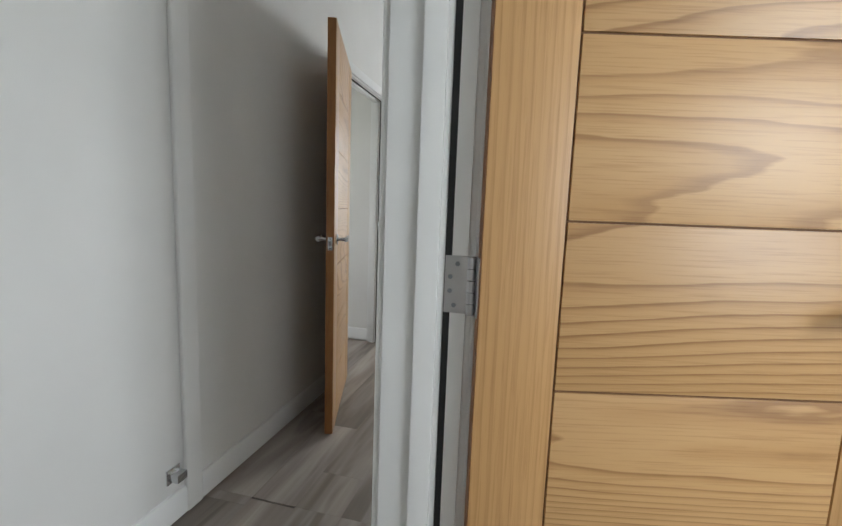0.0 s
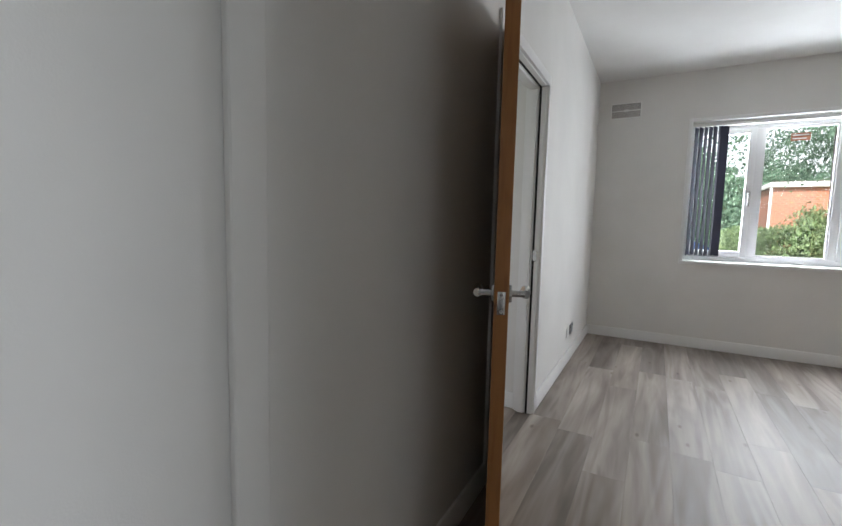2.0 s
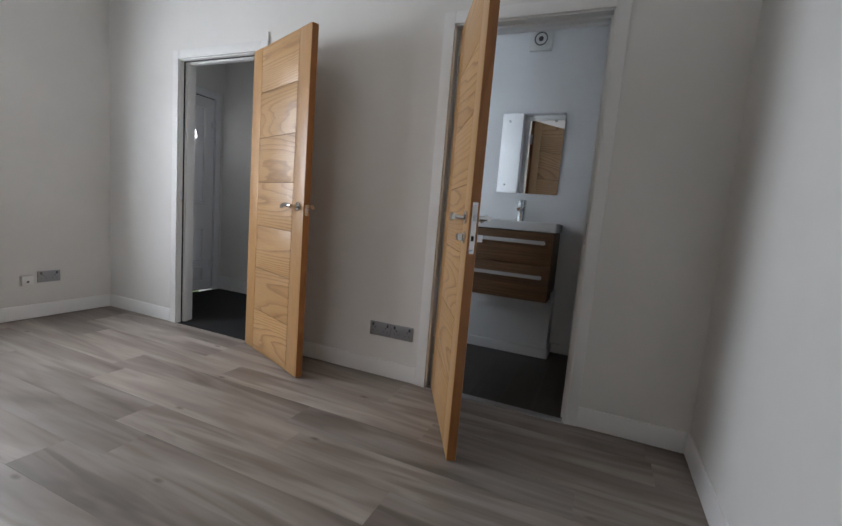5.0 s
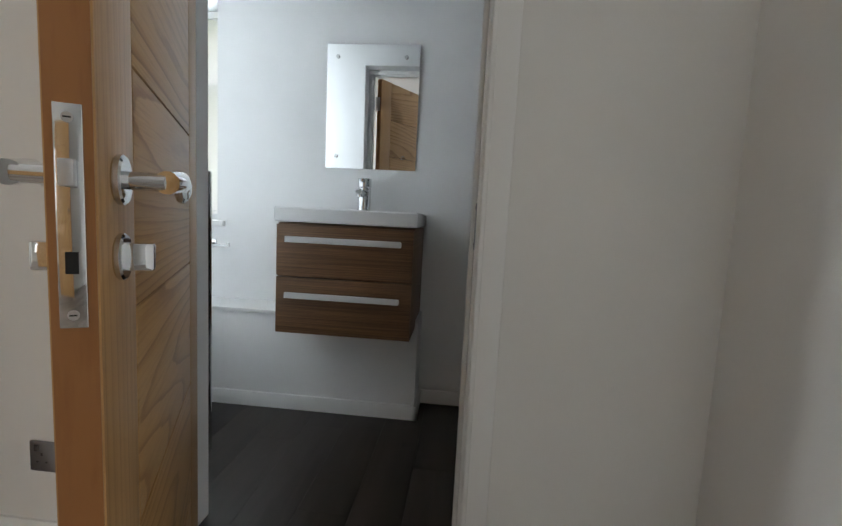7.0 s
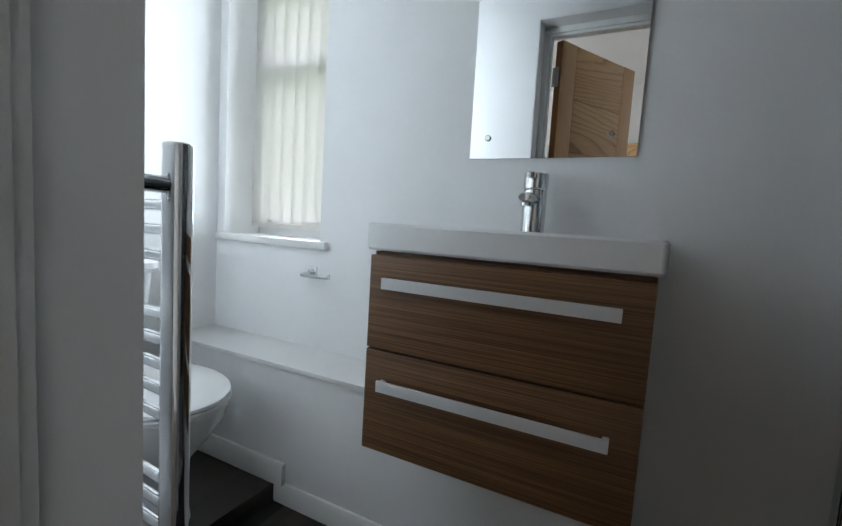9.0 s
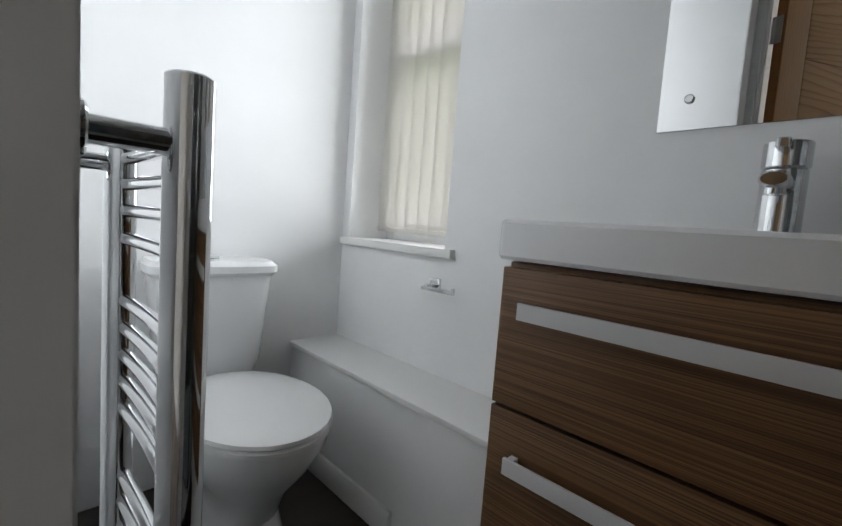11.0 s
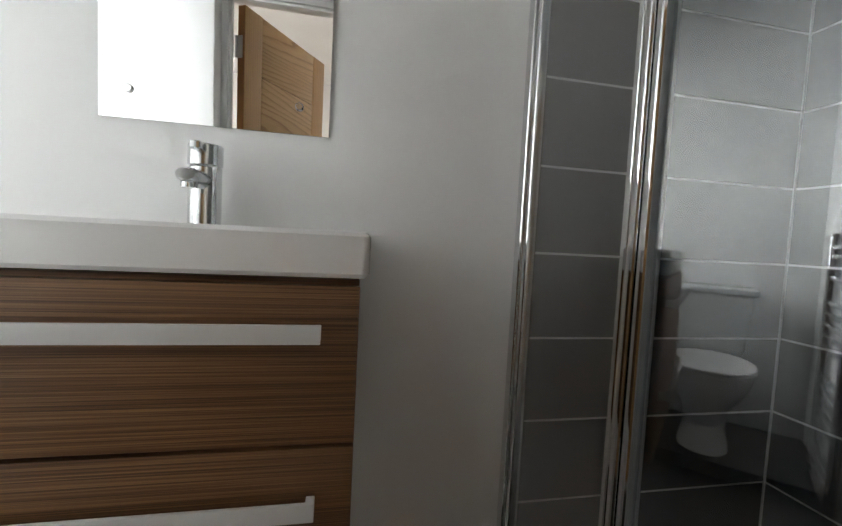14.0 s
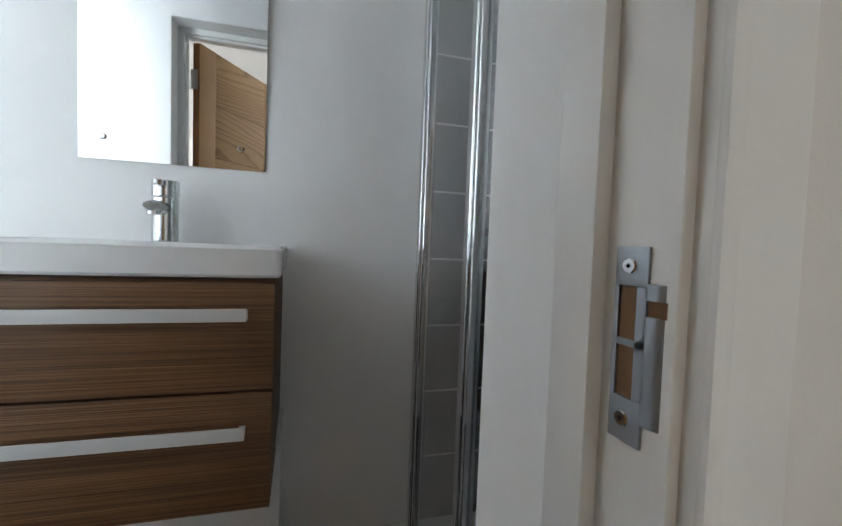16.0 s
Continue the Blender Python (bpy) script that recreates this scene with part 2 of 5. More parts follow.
WALL = paint("wall_emulsion", (0.77, 0.76, 0.735), 0.85)
WALL_BATH = paint("bathroom_emulsion", (0.895, 0.90, 0.905), 0.8, 0.05)
CEILING = paint("ceiling_emulsion", (0.82, 0.815, 0.80), 0.9)
GLOSS = paint("white_gloss", (0.80, 0.80, 0.79), 0.32, 0.12, 0.025)
UPVC = paint("white_upvc", (0.83, 0.84, 0.85), 0.25, 0.0, 0.01)
PLASTIC = paint("white_plastic", (0.80, 0.80, 0.78), 0.35, 0.0, 0.01)
OAK_RAIL = oak("oak_level_grain", True)
OAK_STILE = oak("oak_upright_grain", False)
OAK_EDGE = oak("oak_edge", False, True)
GROOVE = paint("oak_groove", (0.16, 0.075, 0.03), 0.7)
PLANK = plank_wood("grey_oak_laminate", [(0.20, 0.165, 0.142), (0.33, 0.287, 0.255), (0.46, 0.415, 0.378)], "y", 0.3, 0.44)
VINYL = plank_wood("dark_vinyl_plank", [(0.02, 0.0145, 0.011), (0.036, 0.027, 0.021), (0.06, 0.046, 0.037)], "x", 0.3, 0.36)
JOINT = paint("floor_joint", (0.12, 0.10, 0.088), 0.8)
DARK_JOINT = paint("dark_floor_joint", (0.012, 0.01, 0.009), 0.7)
CARPET = paint("black_carpet", (0.013, 0.013, 0.014), 1.0, 1.0, 0.1)
VENEER = streaky_veneer("brown_veneer")
CHROME = metal("chrome", (0.66, 0.67, 0.68), 0.05, 0.03)
SATIN = metal("satin_steel", (0.56, 0.56, 0.57), 0.34)
PLATE = metal("brushed_steel_plate", (0.34, 0.35, 0.37), 0.32)
ALU = paint("silver_lacquer", (0.68, 0.68, 0.69), 0.42, 0.05, 0.01)
CERAMIC = material("white_ceramic", (0.84, 0.85, 0.86), 0.08)[0]
SEAT = material("white_seat_plastic", (0.82, 0.82, 0.82), 0.18)[0]
MIRROR = material("mirror_silver", (0.93, 0.94, 0.945), 0.0, 1.0)[0]
MIRROR_EDGE = material("mirror_edge", (0.25, 0.33, 0.30), 0.2)[0]
GLASS = glass("clear_glass")
SHOWER_GLASS = glass("shower_glass", (0.93, 0.955, 0.965), 1.0, 0.095)
SLATE = slate("grey_tile")
GROUT = paint("pale_grout", (0.75, 0.75, 0.75), 0.9)
DARK_SLAT = cloth("dark_blind_fabric", (0.035, 0.035, 0.06), 0.4)
PALE_SLAT = cloth("cream_blind_fabric", (0.9, 0.895, 0.88), 0.86)
BLACK = material("black_gap", (0.01, 0.01, 0.01), 0.8)[0]
GREY_PLASTIC = material("grey_insert", (0.07, 0.07, 0.075), 0.4)[0]
BRASS_WEAR = paint("bare_wood_recess", (0.20, 0.095, 0.03), 0.6, 0.4, 0.2)
STRIKE = metal("dull_zinc", (0.30, 0.32, 0.35), 0.5)
LEAF_LIGHT = leafy("hedge_leaves", (0.09, 0.17, 0.07), (0.30, 0.42, 0.20))
LEAF_DARK = leafy("tree_leaves", (0.05, 0.12, 0.075), (0.16, 0.28, 0.18))
BARK = paint("bark", (0.085, 0.068, 0.068), 0.95, 1.0, 0.25)
BRICK = brickwork("red_brick")
GRASS = paint("grass", (0.09, 0.13, 0.04), 0.95, 1.0, 0.25)
ROOF = paint("roof_tile", (0.16, 0.13, 0.12), 0.9, 0.6, 0.15)
CAR_PAINT = material("blue_car_paint", (0.05, 0.09, 0.22), 0.2)[0]
CAR_GLASS = material("car_window", (0.02, 0.025, 0.03), 0.05)[0]
RUBBER = material("tyre_rubber", (0.02, 0.02, 0.02), 0.9)[0]
IRON = material("dark_painted_steel", (0.02, 0.025, 0.025), 0.5)[0]


# ---- mesh helpers ----
def box(bm, a, c, bev=0.0, seg=2):
    x0, y0, z0 = a
    x1, y1, z1 = c
    v = [bm.verts.new(p) for p in ((x0, y0, z0), (x1, y0, z0), (x1, y1, z0), (x0, y1, z0), (x0, y0, z1), (x1, y0, z1), (x1, y1, z1), (x0, y1, z1))]
    f = [bm.faces.new([v[i] for i in q]) for q in ((3, 2, 1, 0), (4, 5, 6, 7), (0, 1, 5, 4), (1, 2, 6, 5), (2, 3, 7, 6), (3, 0, 4, 7))]
    if bev:
        edges = list({e for q in f for e in q.edges})
        bmesh.ops.bevel(bm, geom=edges, offset=bev, segments=seg, affect="EDGES", profile=0.6)
    return bm


def loft(bm, rings, close=True):
    """Skin over rings of equal count; the ends are capped."""
    vs = [[bm.verts.new(p) for p in r] for r in rings]
    k = len(vs[0])
    for a, c in zip(vs, vs[1:]):
        for i in range(k):
            bm.faces.new((a[i], a[(i + 1) % k], c[(i + 1) % k], c[i]))
    if close:
        bm.faces.new(list(reversed(vs[0])))
        bm.faces.new(vs[-1])
    return bm


def ring_at(p, d, r, k=20):
    d = Vector(d).normalized()
    side = d.orthogonal().normalized()
    up = d.cross(side)
    return [Vector(p) + r * (math.cos(2 * math.pi * i / k) * side + math.sin(2 * math.pi * i / k) * up) for i in range(k)]


def cyl(bm, p, q, r, r2=None, k=20, bev=0.0):
    d = Vector(q) - Vector(p)
    r2 = r if r2 is None else r2
    if bev:
        n = d.normalized() * bev
        return loft(bm, [ring_at(p, d, r - bev, k), ring_at(Vector(p) + n, d, r, k), ring_at(Vector(q) - n, d, r2, k), ring_at(q, d, r2 - bev, k)])
    return loft(bm, [ring_at(p, d, r, k), ring_at(q, d, r2, k)])


def tube(bm, pts, r, k=12):
    """A round bar along a bent line."""
    pts = [Vector(p) for p in pts]
    up = Vector((0, 0, 1))
    rings = []
    for i, p in enumerate(pts):
        d = (pts[min(i + 1, len(pts) - 1)] - pts[max(i - 1, 0)]).normalized()
        s = d.cross(up)
        s = s.normalized() if s.length > 0.05 else Vector((1, 0, 0))
        u = s.cross(d).normalized()
        rr = r[i] if isinstance(r, (list, tuple)) else r
        rings.append([p + rr * (math.cos(2 * math.pi * j / k) * s + math.sin(2 * math.pi * j / k) * u) for j in range(k)])
    return loft(bm, rings)


def oval(cx, cy, z, rx, ry, k=32, power=2.0, front=1.0):
    out = []
    for i in range(k):
        a = 2 * math.pi * i / k
        c, s = math.cos(a), math.sin(a)
        x = cx + rx * math.copysign(abs(c) ** (2 / power), c)
        y = cy + (ry * front if s < 0 else ry) * math.copysign(abs(s) ** (2 / power), s)
        out.append((x, y, z))
    return out


def mesh_from(name, bm, mat):
    bmesh.ops.recalc_face_normals(bm, faces=bm.faces)
    me = bpy.data.meshes.new(name)
    bm.to_mesh(me)
    bm.free()
    for p in me.polygons:
        p.use_smooth = True
    me.set_sharp_from_angle(angle=radians(32))
    me.materials.append(mat)
    return me


def part(name, bm, mat, parent, label=""):
    ob = new(name, mesh_from(name, bm, mat))
    ob.parent = parent
    return tagged(ob, label)


def block(name, a, c, mat, parent, bev=0.0, label=""):
    return part(name, box(bmesh.new(), a, c, bev), mat, parent, label)


def thing(name, label, category, m=None, group="", kind=""):
    ob = new(name)
    ob.empty_display_size = 0.1
    if m is not None:
        ob.matrix_basis = m
    return tagged(ob, label, category, group, kind)


def structure(name, bm, mat, label, category):
    return tagged(new(name, mesh_from(name, bm, mat)), label, category, "", "structure")


# ---- the shell ----
XR, XRB, XRS, XRH = 3.415, 3.632, 3.675, 3.53        # dividing wall: room face, bathroom face, its thicker part by the shower, hall face
YN, YNO = 4.0, 4.30           # window wall
YS = -0.36                    # short wall behind the doors
XB = 4.63                     # bathroom outer wall
H = 2.705
HD = 2.0                      # door openings
ZB = 0.004                    # bathroom floor
WX0, WX1, WZ0, WZ1 = 0.85, 2.608, 0.872, 2.242
BY0, BY1, BZ0, BZ1 = 1.585, 2.135, 0.938, 2.1
D1 = (2.375, 3.145)
D2 = (0.208, 0.984)
R2 = (0.189, 1.014)            # plaster reveal on the bathroom side
D3 = (0.86, 1.63)
D4 = (-1.745, -0.975)

b = bmesh.new()
box(b, (-0.1, YN, -0.2), (WX0, YNO, H))
box(b, (WX1, YN, -0.2), (3.68, YNO, H))
box(b, (WX0, YN, -0.2), (WX1, YNO, WZ0 - 0.03))
box(b, (WX0, YN, WZ1), (WX1, YNO, H))
box(b, (3.68, YN, 2.10), (4.53, YNO, H))
box(b, (4.53, YN, -0.2), (5.0, YNO, H))
structure("wall_north", b, WALL, "warm white painted window wall", "wall")

b = bmesh.new()
for y0, y1, x1 in ((-0.99, R2[0], XRB), (R2[1], 2.284, XRB), (2.284, D1[0] - 0.03, XRH), (D1[1] + 0.03, YN, XRH)):
    box(b, (XR, y0, -0.1), (x1, y1, H))
box(b, (XR, D1[0] - 0.03, HD + 0.03), (XRH, D1[1] + 0.03, H))
box(b, (XR, R2[0], 2.07), (XRB, R2[1], H))
structure("wall_east", b, WALL, "warm white painted dividing wall with two doorways", "wall")

b = bmesh.new()
box(b, (-0.1, -2.2, -0.1), (0, D3[0] - 0.03, H))
box(b, (-0.1, D3[1] + 0.03, -0.1), (0, YN, H))
box(b, (-0.1, D3[0] - 0.03, HD + 0.03), (0, D3[1] + 0.03, H))
structure("wall_west", b, WALL, "warm white painted side wall with a doorway", "wall")

b = bmesh.new()
box(b, (0.93, YS - 0.1, -0.1), (XR, YS, H))
box(b, (0.93, D4[1] + 0.03, -0.1), (1.075, YS - 0.1, H))
box(b, (0.93, D4[0] - 0.03, HD + 0.03), (1.075, D4[1] + 0.03, H))
box(b, (0.93, -2.2, -0.1), (1.075, D4[0] - 0.03, H))
structure("wall_south", b, WALL, "warm white painted wall round the passage", "wall")

b = bmesh.new()
box(b, (-0.1, -2.3, -0.1), (1.075, -2.2, H))
box(b, (1.075, -3.3, -0.1), (3.4, -3.1, H))
box(b, (3.3, -3.1, -0.1), (3.4, -2.85, H))
box(b, (3.3, -1.55, -0.1), (3.4, YS - 0.1, H))
box(b, (3.3, -2.85, -0.1), (3.4, -1.55, 0.9))
box(b, (3.3, -2.85, 2.1), (3.4, -1.55, H))
box(b, (0.955, -3.1, -0.1), (1.075, -2.3, H))
structure("wall_bedroom", b, WALL, "plain white walls of the room behind", "wall")

b = bmesh.new()
box(b, (-1.8, -0.1, -0.1), (-0.1, 0.0, H))
box(b, (-1.8, 1.66, -0.1), (-0.1, 1.76, H))
box(b, (-1.9, -0.1, -0.1), (-1.8, 0.1, H))
box(b, (-1.9, 1.1, -0.1), (-1.8, 2.7, H))
box(b, (-1.9, 0.1, -0.1), (-1.8, 1.1, 0.9))
box(b, (-1.9, 0.1, 2.1), (-1.8, 1.1, H))
structure("wall_side_room", b, WALL, "plain white walls of the side room", "wall")

b = bmesh.new()
box(b, (XB, -0.99, -0.1), (XB + 0.32, BY0, H))
box(b, (XB, BY1, -0.1), (XB + 0.32, 2.284, H))
box(b, (XB, BY0, -0.1), (XB + 0.32, BY1, BZ0 - 0.03))
box(b, (XB, BY0, BZ1), (XB + 0.32, BY1, H))
structure("wall_bathroom_window", b, WALL_BATH, "cool white painted bathroom wall round the window", "wall")
b = bmesh.new()
box(b, (XRB, 2.184, -0.1), (XB, 2.284, H))
structure("wall_bathroom_end", b, WALL_BATH, "cool white painted bathroom wall behind the toilet", "wall")
b = bmesh.new()
box(b, (XRB, -0.99, -0.1), (XB, -0.9, H))
structure("wall_shower", b, WALL_BATH, "white wall behind the shower tiles", "wall")
b = bmesh.new()
box(b, (XRB, -0.9, -0.1), (XRS, R2[0], H))
structure("wall_bathroom_pier", b, WALL_BATH, "cool white painted pier beside the shower", "wall")
b = bmesh.new()
box(b, (XRB, R2[1], -0.1), (XRB + 0.003, 2.184, H))
structure("wall_bathroom_skin", b, WALL_BATH, "cool white painted bathroom side of the wall", "wall")
b = bmesh.new()
box(b, (XRB, R2[0], 2.07), (XRB + 0.003, R2[1], H))
box(b, (XR + 0.106, R2[0], ZB), (XRB, R2[0] + 0.003, 2.067))
box(b, (XR + 0.106, R2[1] - 0.003, ZB), (XRB, R2[1], 2.067))
box(b, (XR + 0.106, R2[0], 2.067), (XRB, R2[1], 2.07))
structure("wall_bathroom_reveal", b, WALL_BATH, "white plaster reveal of the bathroom doorway", "wall")
b = bmesh.new()
box(b, (4.55, 2.284, -0.1), (5.0, YN, H))
structure("wall_hall", b, WALL, "white painted entrance hall wall", "wall")

b = bmesh.new()
box(b, (-1.9, -3.3, H), (5.0, YNO, H + 0.2))
structure("ceiling", b, CEILING, "plain white painted ceiling", "ceiling")

# floors
b = bmesh.new()
box(b, (-1.9, -3.3, -0.12), (XR, YN, -0.006))
floor = structure("floor", b, JOINT, "grey oak laminate floor laid in long boards", "floor")
b = bmesh.new()
box(b, (XR + 0.01, -0.99, -0.12), (XB, 2.184, ZB - 0.005))
bath_floor = structure("floor_bathroom", b, DARK_JOINT, "dark brown vinyl plank bathroom floor", "floor")
b = bmesh.new()
box(b, (XR, 2.284, -0.12), (4.87, YN, 0.004))
structure("floor_hall", b, CARPET, "black carpet of the entrance hall", "floor")
b = bmesh.new()
box(b, (XR - 0.02, D2[0], -0.004), (XR + 0.03, D2[1], 0.006), 0.002)
tagged(new("threshold_strip", mesh_from("threshold_strip", b, SATIN)), "silver metal threshold strip in the bathroom doorway", "threshold", "", "structure")


# ---- doors ----
def casing(name, wall_x0, wall_x1, span, leaf_side, seal=True, HD=HD, faces=2):
    """Lining, stop and architraves of a doorway through a wall that is wall_x0..wall_x1 thick. leaf_side: the face the door shuts against."""
    root = thing(name, "white gloss painted door lining and architrave", "door frame", None, "", "structure")
    y0, y1 = span
    lo, hi = wall_x0 - 0.004, wall_x1 + 0.004
    b = bmesh.new()
    box(b, (lo, y0 - 0.03, 0), (hi, y0, HD), 0.002)
    box(b, (lo, y1, 0), (hi, y1 + 0.03, HD), 0.002)
    box(b, (lo, y0 - 0.03, HD), (hi, y1 + 0.03, HD + 0.03), 0.002)
    part("lining", b, GLOSS, root)
    s0, s1 = (lo + 0.05, lo + 0.09) if leaf_side < 0 else (hi - 0.09, hi - 0.05)
    b = bmesh.new()
    box(b, (s0, y0, 0), (s1, y0 + 0.012, HD), 0.002)
    box(b, (s0, y1 - 0.012, 0), (s1, y1, HD), 0.002)
    box(b, (s0, y0 + 0.012, HD - 0.012), (s1, y1 - 0.012, HD), 0.002)
    part("stop", b, GLOSS, root)
    if seal:
        q0, q1 = (s0 - 0.022, s0 - 0.010) if leaf_side < 0 else (s1 + 0.010, s1 + 0.022)
        b = bmesh.new()
        box(b, (q0, y0 - 0.001, 0), (q1, y0 + 0.002, HD))
        box(b, (q0, y1 - 0.002, 0), (q1, y1 + 0.001, HD))
        box(b, (q0, y0 + 0.002, HD - 0.002), (q1, y1 - 0.002, HD + 0.001))
        part("smoke_seal", b, BLACK, root, "black brush seal let into the frame")
    for face, out in ((wall_x0, -1), (wall_x1, 1))[:faces]:
        for a, c in (((y0 - 0.072, 0), (y0 - 0.008, HD + 0.072)), ((y1 + 0.008, 0), (y1 + 0.072, HD + 0.072)), ((y0 - 0.008, HD + 0.008), (y1 + 0.008, HD + 0.072))):
            b = bmesh.new()
            xa, xb = sorted((face + out * 0.0005, face + out * 0.014))
            box(b, (xa, a[0], a[1]), (xb, c[0], c[1]), 0.003)
            xc, xd = sorted((face + out * 0.013, face + out * 0.019))
            if c[1] - a[1] > 1:
                near = a[0] if a[0] > y1 else c[0]
                w = 0.012 if a[0] > y1 else -0.012
                box(b, (xc, min(near, near + w), a[1]), (xd, max(near, near + w), c[1] - 0.064), 0.0025)
            else:
                box(b, (xc, a[0], a[1]), (xd, c[0], a[1] + 0.012), 0.0025)
            part("architrave", b, GLOSS, root)
    return root


casing("door_frame_1", XR, XRH, D1, -1)
casing("door_frame_2", XR, XR + 0.10, D2, -1, False, 2.04, 1)
casing("door_frame_3", -0.1, 0.0, D3, 1)
casing("door_frame_4", 0.93, 1.075, D4, 1)

LW, LT, LH = 0.755, 0.04, 1.985


def lever(parent, x, side, h):
    """Chrome lever on a round rose. side: +1 or -1, the face it stands on."""
    y = side * LT / 2
    b = bmesh.new()
    cyl(b, (x, y, h), (x, y + side * 0.009, h), 0.026, None, 28, 0.002)
    rose = part("rose", b, CHROME, parent)
    b = bmesh.new()
    cyl(b, (0 + x, y + side * 0.008, h), (x, y + side * 0.045, h), 0.0095, None, 16)
    pts = [(x + 0.006, y + side * 0.047, h), (x - 0.02, y + side * 0.05, h + 0.002), (x - 0.05, y + side * 0.05, h + 0.006),
           (x - 0.08, y + side * 0.049, h + 0.003), (x - 0.105, y + side * 0.047, h - 0.006), (x - 0.118, y + side * 0.044, h - 0.014)]
    tube(b, pts, [0.0125, 0.013, 0.0125, 0.0115, 0.0105, 0.007], 14)
    part("lever_handle", b, CHROME, rose, "curved chrome lever handle")


def oak_door(name, hinge, towards, label, group="", lock=False, flip=1, h=1.0, hz=1.02):
    """An oak leaf of two stiles and seven level panels. It turns about its hinge edge; local x runs to the lock edge."""
    root = thing(name, label, "door", pose(hinge[0], hinge[1], 0.006, 0, 0, towards), group)
    block("core", (0.006, -LT / 2 + 0.004, 0.004), (LW - 0.006, LT / 2 - 0.004, LH - 0.004), GROOVE, root, 0.0, "dark groove between the oak panels")
    for x0, x1 in ((0.0, 0.13), (LW - 0.13, LW)):
        block("stile", (x0, -LT / 2, 0), (x1, LT / 2, LH), OAK_STILE, root, 0.0015)
        ex0, ex1 = (-0.0012, 0.0) if x0 == 0 else (LW, LW + 0.0012)
        block("lipping", (ex0, -LT / 2 + 0.002, 0.002), (ex1, LT / 2 - 0.002, LH - 0.002), OAK_EDGE, root, 0.0, "red-brown oak door edge")
    step = LH / 7
    base = None
    for i in range(7):
        if base is None:
            base = mesh_from("panel", box(bmesh.new(), (0.1335, -LT / 2, 0.0018), (LW - 0.1335, LT / 2, step - 0.0018), 0.002), OAK_RAIL)
        p = new("panel", base)
        p.parent = root
        p.location = (0, 0, i * step)
    for side in (1, -1):
        lever(root, LW - 0.06, side, h)
    b = bmesh.new()
    z0, z1 = (0.86, 1.06) if lock else (h - 0.05, h + 0.014)
    box(b, (LW + 0.0012, -0.011, z0), (LW + 0.0035, 0.011, z1), 0.0008)
    plate = part("latch_plate", b, CHROME, root)
    zb = 1.0 if lock else h - 0.018
    block("latch_bolt", (LW + 0.003, -0.006, zb - 0.012), (LW + 0.012, 0.006, zb + 0.012), SATIN, plate, 0.002)
    for zs in ((0.872, 1.048) if lock else (z0 + 0.009, z1 - 0.009)):
        b = bmesh.new()
        cyl(b, (LW + 0.0034, 0, zs), (LW + 0.0046, 0, zs), 0.0048, None, 14, 0.0006)
        screw = part("screw", b, SATIN, plate)
        b = bmesh.new()
        box(b, (LW + 0.0044, -0.003, zs - 0.0007), (LW + 0.0049, 0.003, zs + 0.0007))
        part("screw_slot", b, BLACK, screw)
    if lock:
        b = bmesh.new()
        box(b, (LW + 0.0034, -0.005, 0.91), (LW + 0.004, 0.005, 0.93))
        part("keep_slot", b, BLACK, plate)
    if lock:
        for side in (1, -1):
            y = side * LT / 2
            b = bmesh.new()
            cyl(b, (LW - 0.06, y, 0.92), (LW - 0.06, y + side * 0.008, 0.92), 0.025, None, 24, 0.002)
            rose = part("turn_rose", b, CHROME, root)
            block("thumb_turn", (LW - 0.066, min(y, y + side * 0.034), 0.905), (LW - 0.054, max(y, y + side * 0.034), 0.935), CHROME, rose, 0.004)
    for z in (0.2, hz, 1.75):
        b = bmesh.new()
        yk = flip * (LT / 2 + 0.004)
        for k in range(5):
            cyl(b, (-0.004, yk, z + k * 0.0203), (-0.004, yk, z + k * 0.0203 + 0.0195), 0.0065, None, 12)
        h = part("hinge", b, SATIN, root, "brushed steel butt hinge")
        b = bmesh.new()
        ya, yb = sorted((yk - flip * 0.001, flip * (-LT / 2 + 0.012)))
        box(b, (-0.0035, ya, z), (-0.0012, yb, z + 0.101))
        part("hinge_leaf", b, SATIN, h)
    return root


DOORS = "oak panelled doors"
oak_door("oak_door", (XR - 0.028, D1[0] - 0.002), 247.5, "oak panelled door standing wide open into the room", DOORS, flip=1)
bath_door = oak_door("oak_door", (3.437, 0.943), 207.3, "oak panelled bathroom door with thumb turn, half open", DOORS, lock=True, flip=-1)
bath_door.scale = (1, 1, 1.018)
oak_door("oak_door", (0.026, D3[0] + 0.004), -71.5, "oak panelled door swung back toward the side wall", DOORS, flip=-1, h=0.985)
oak_door("oak_door", (1.102, -0.996), 13.7, "pale oak panelled door opened into the room behind", DOORS, flip=1, hz=0.967)

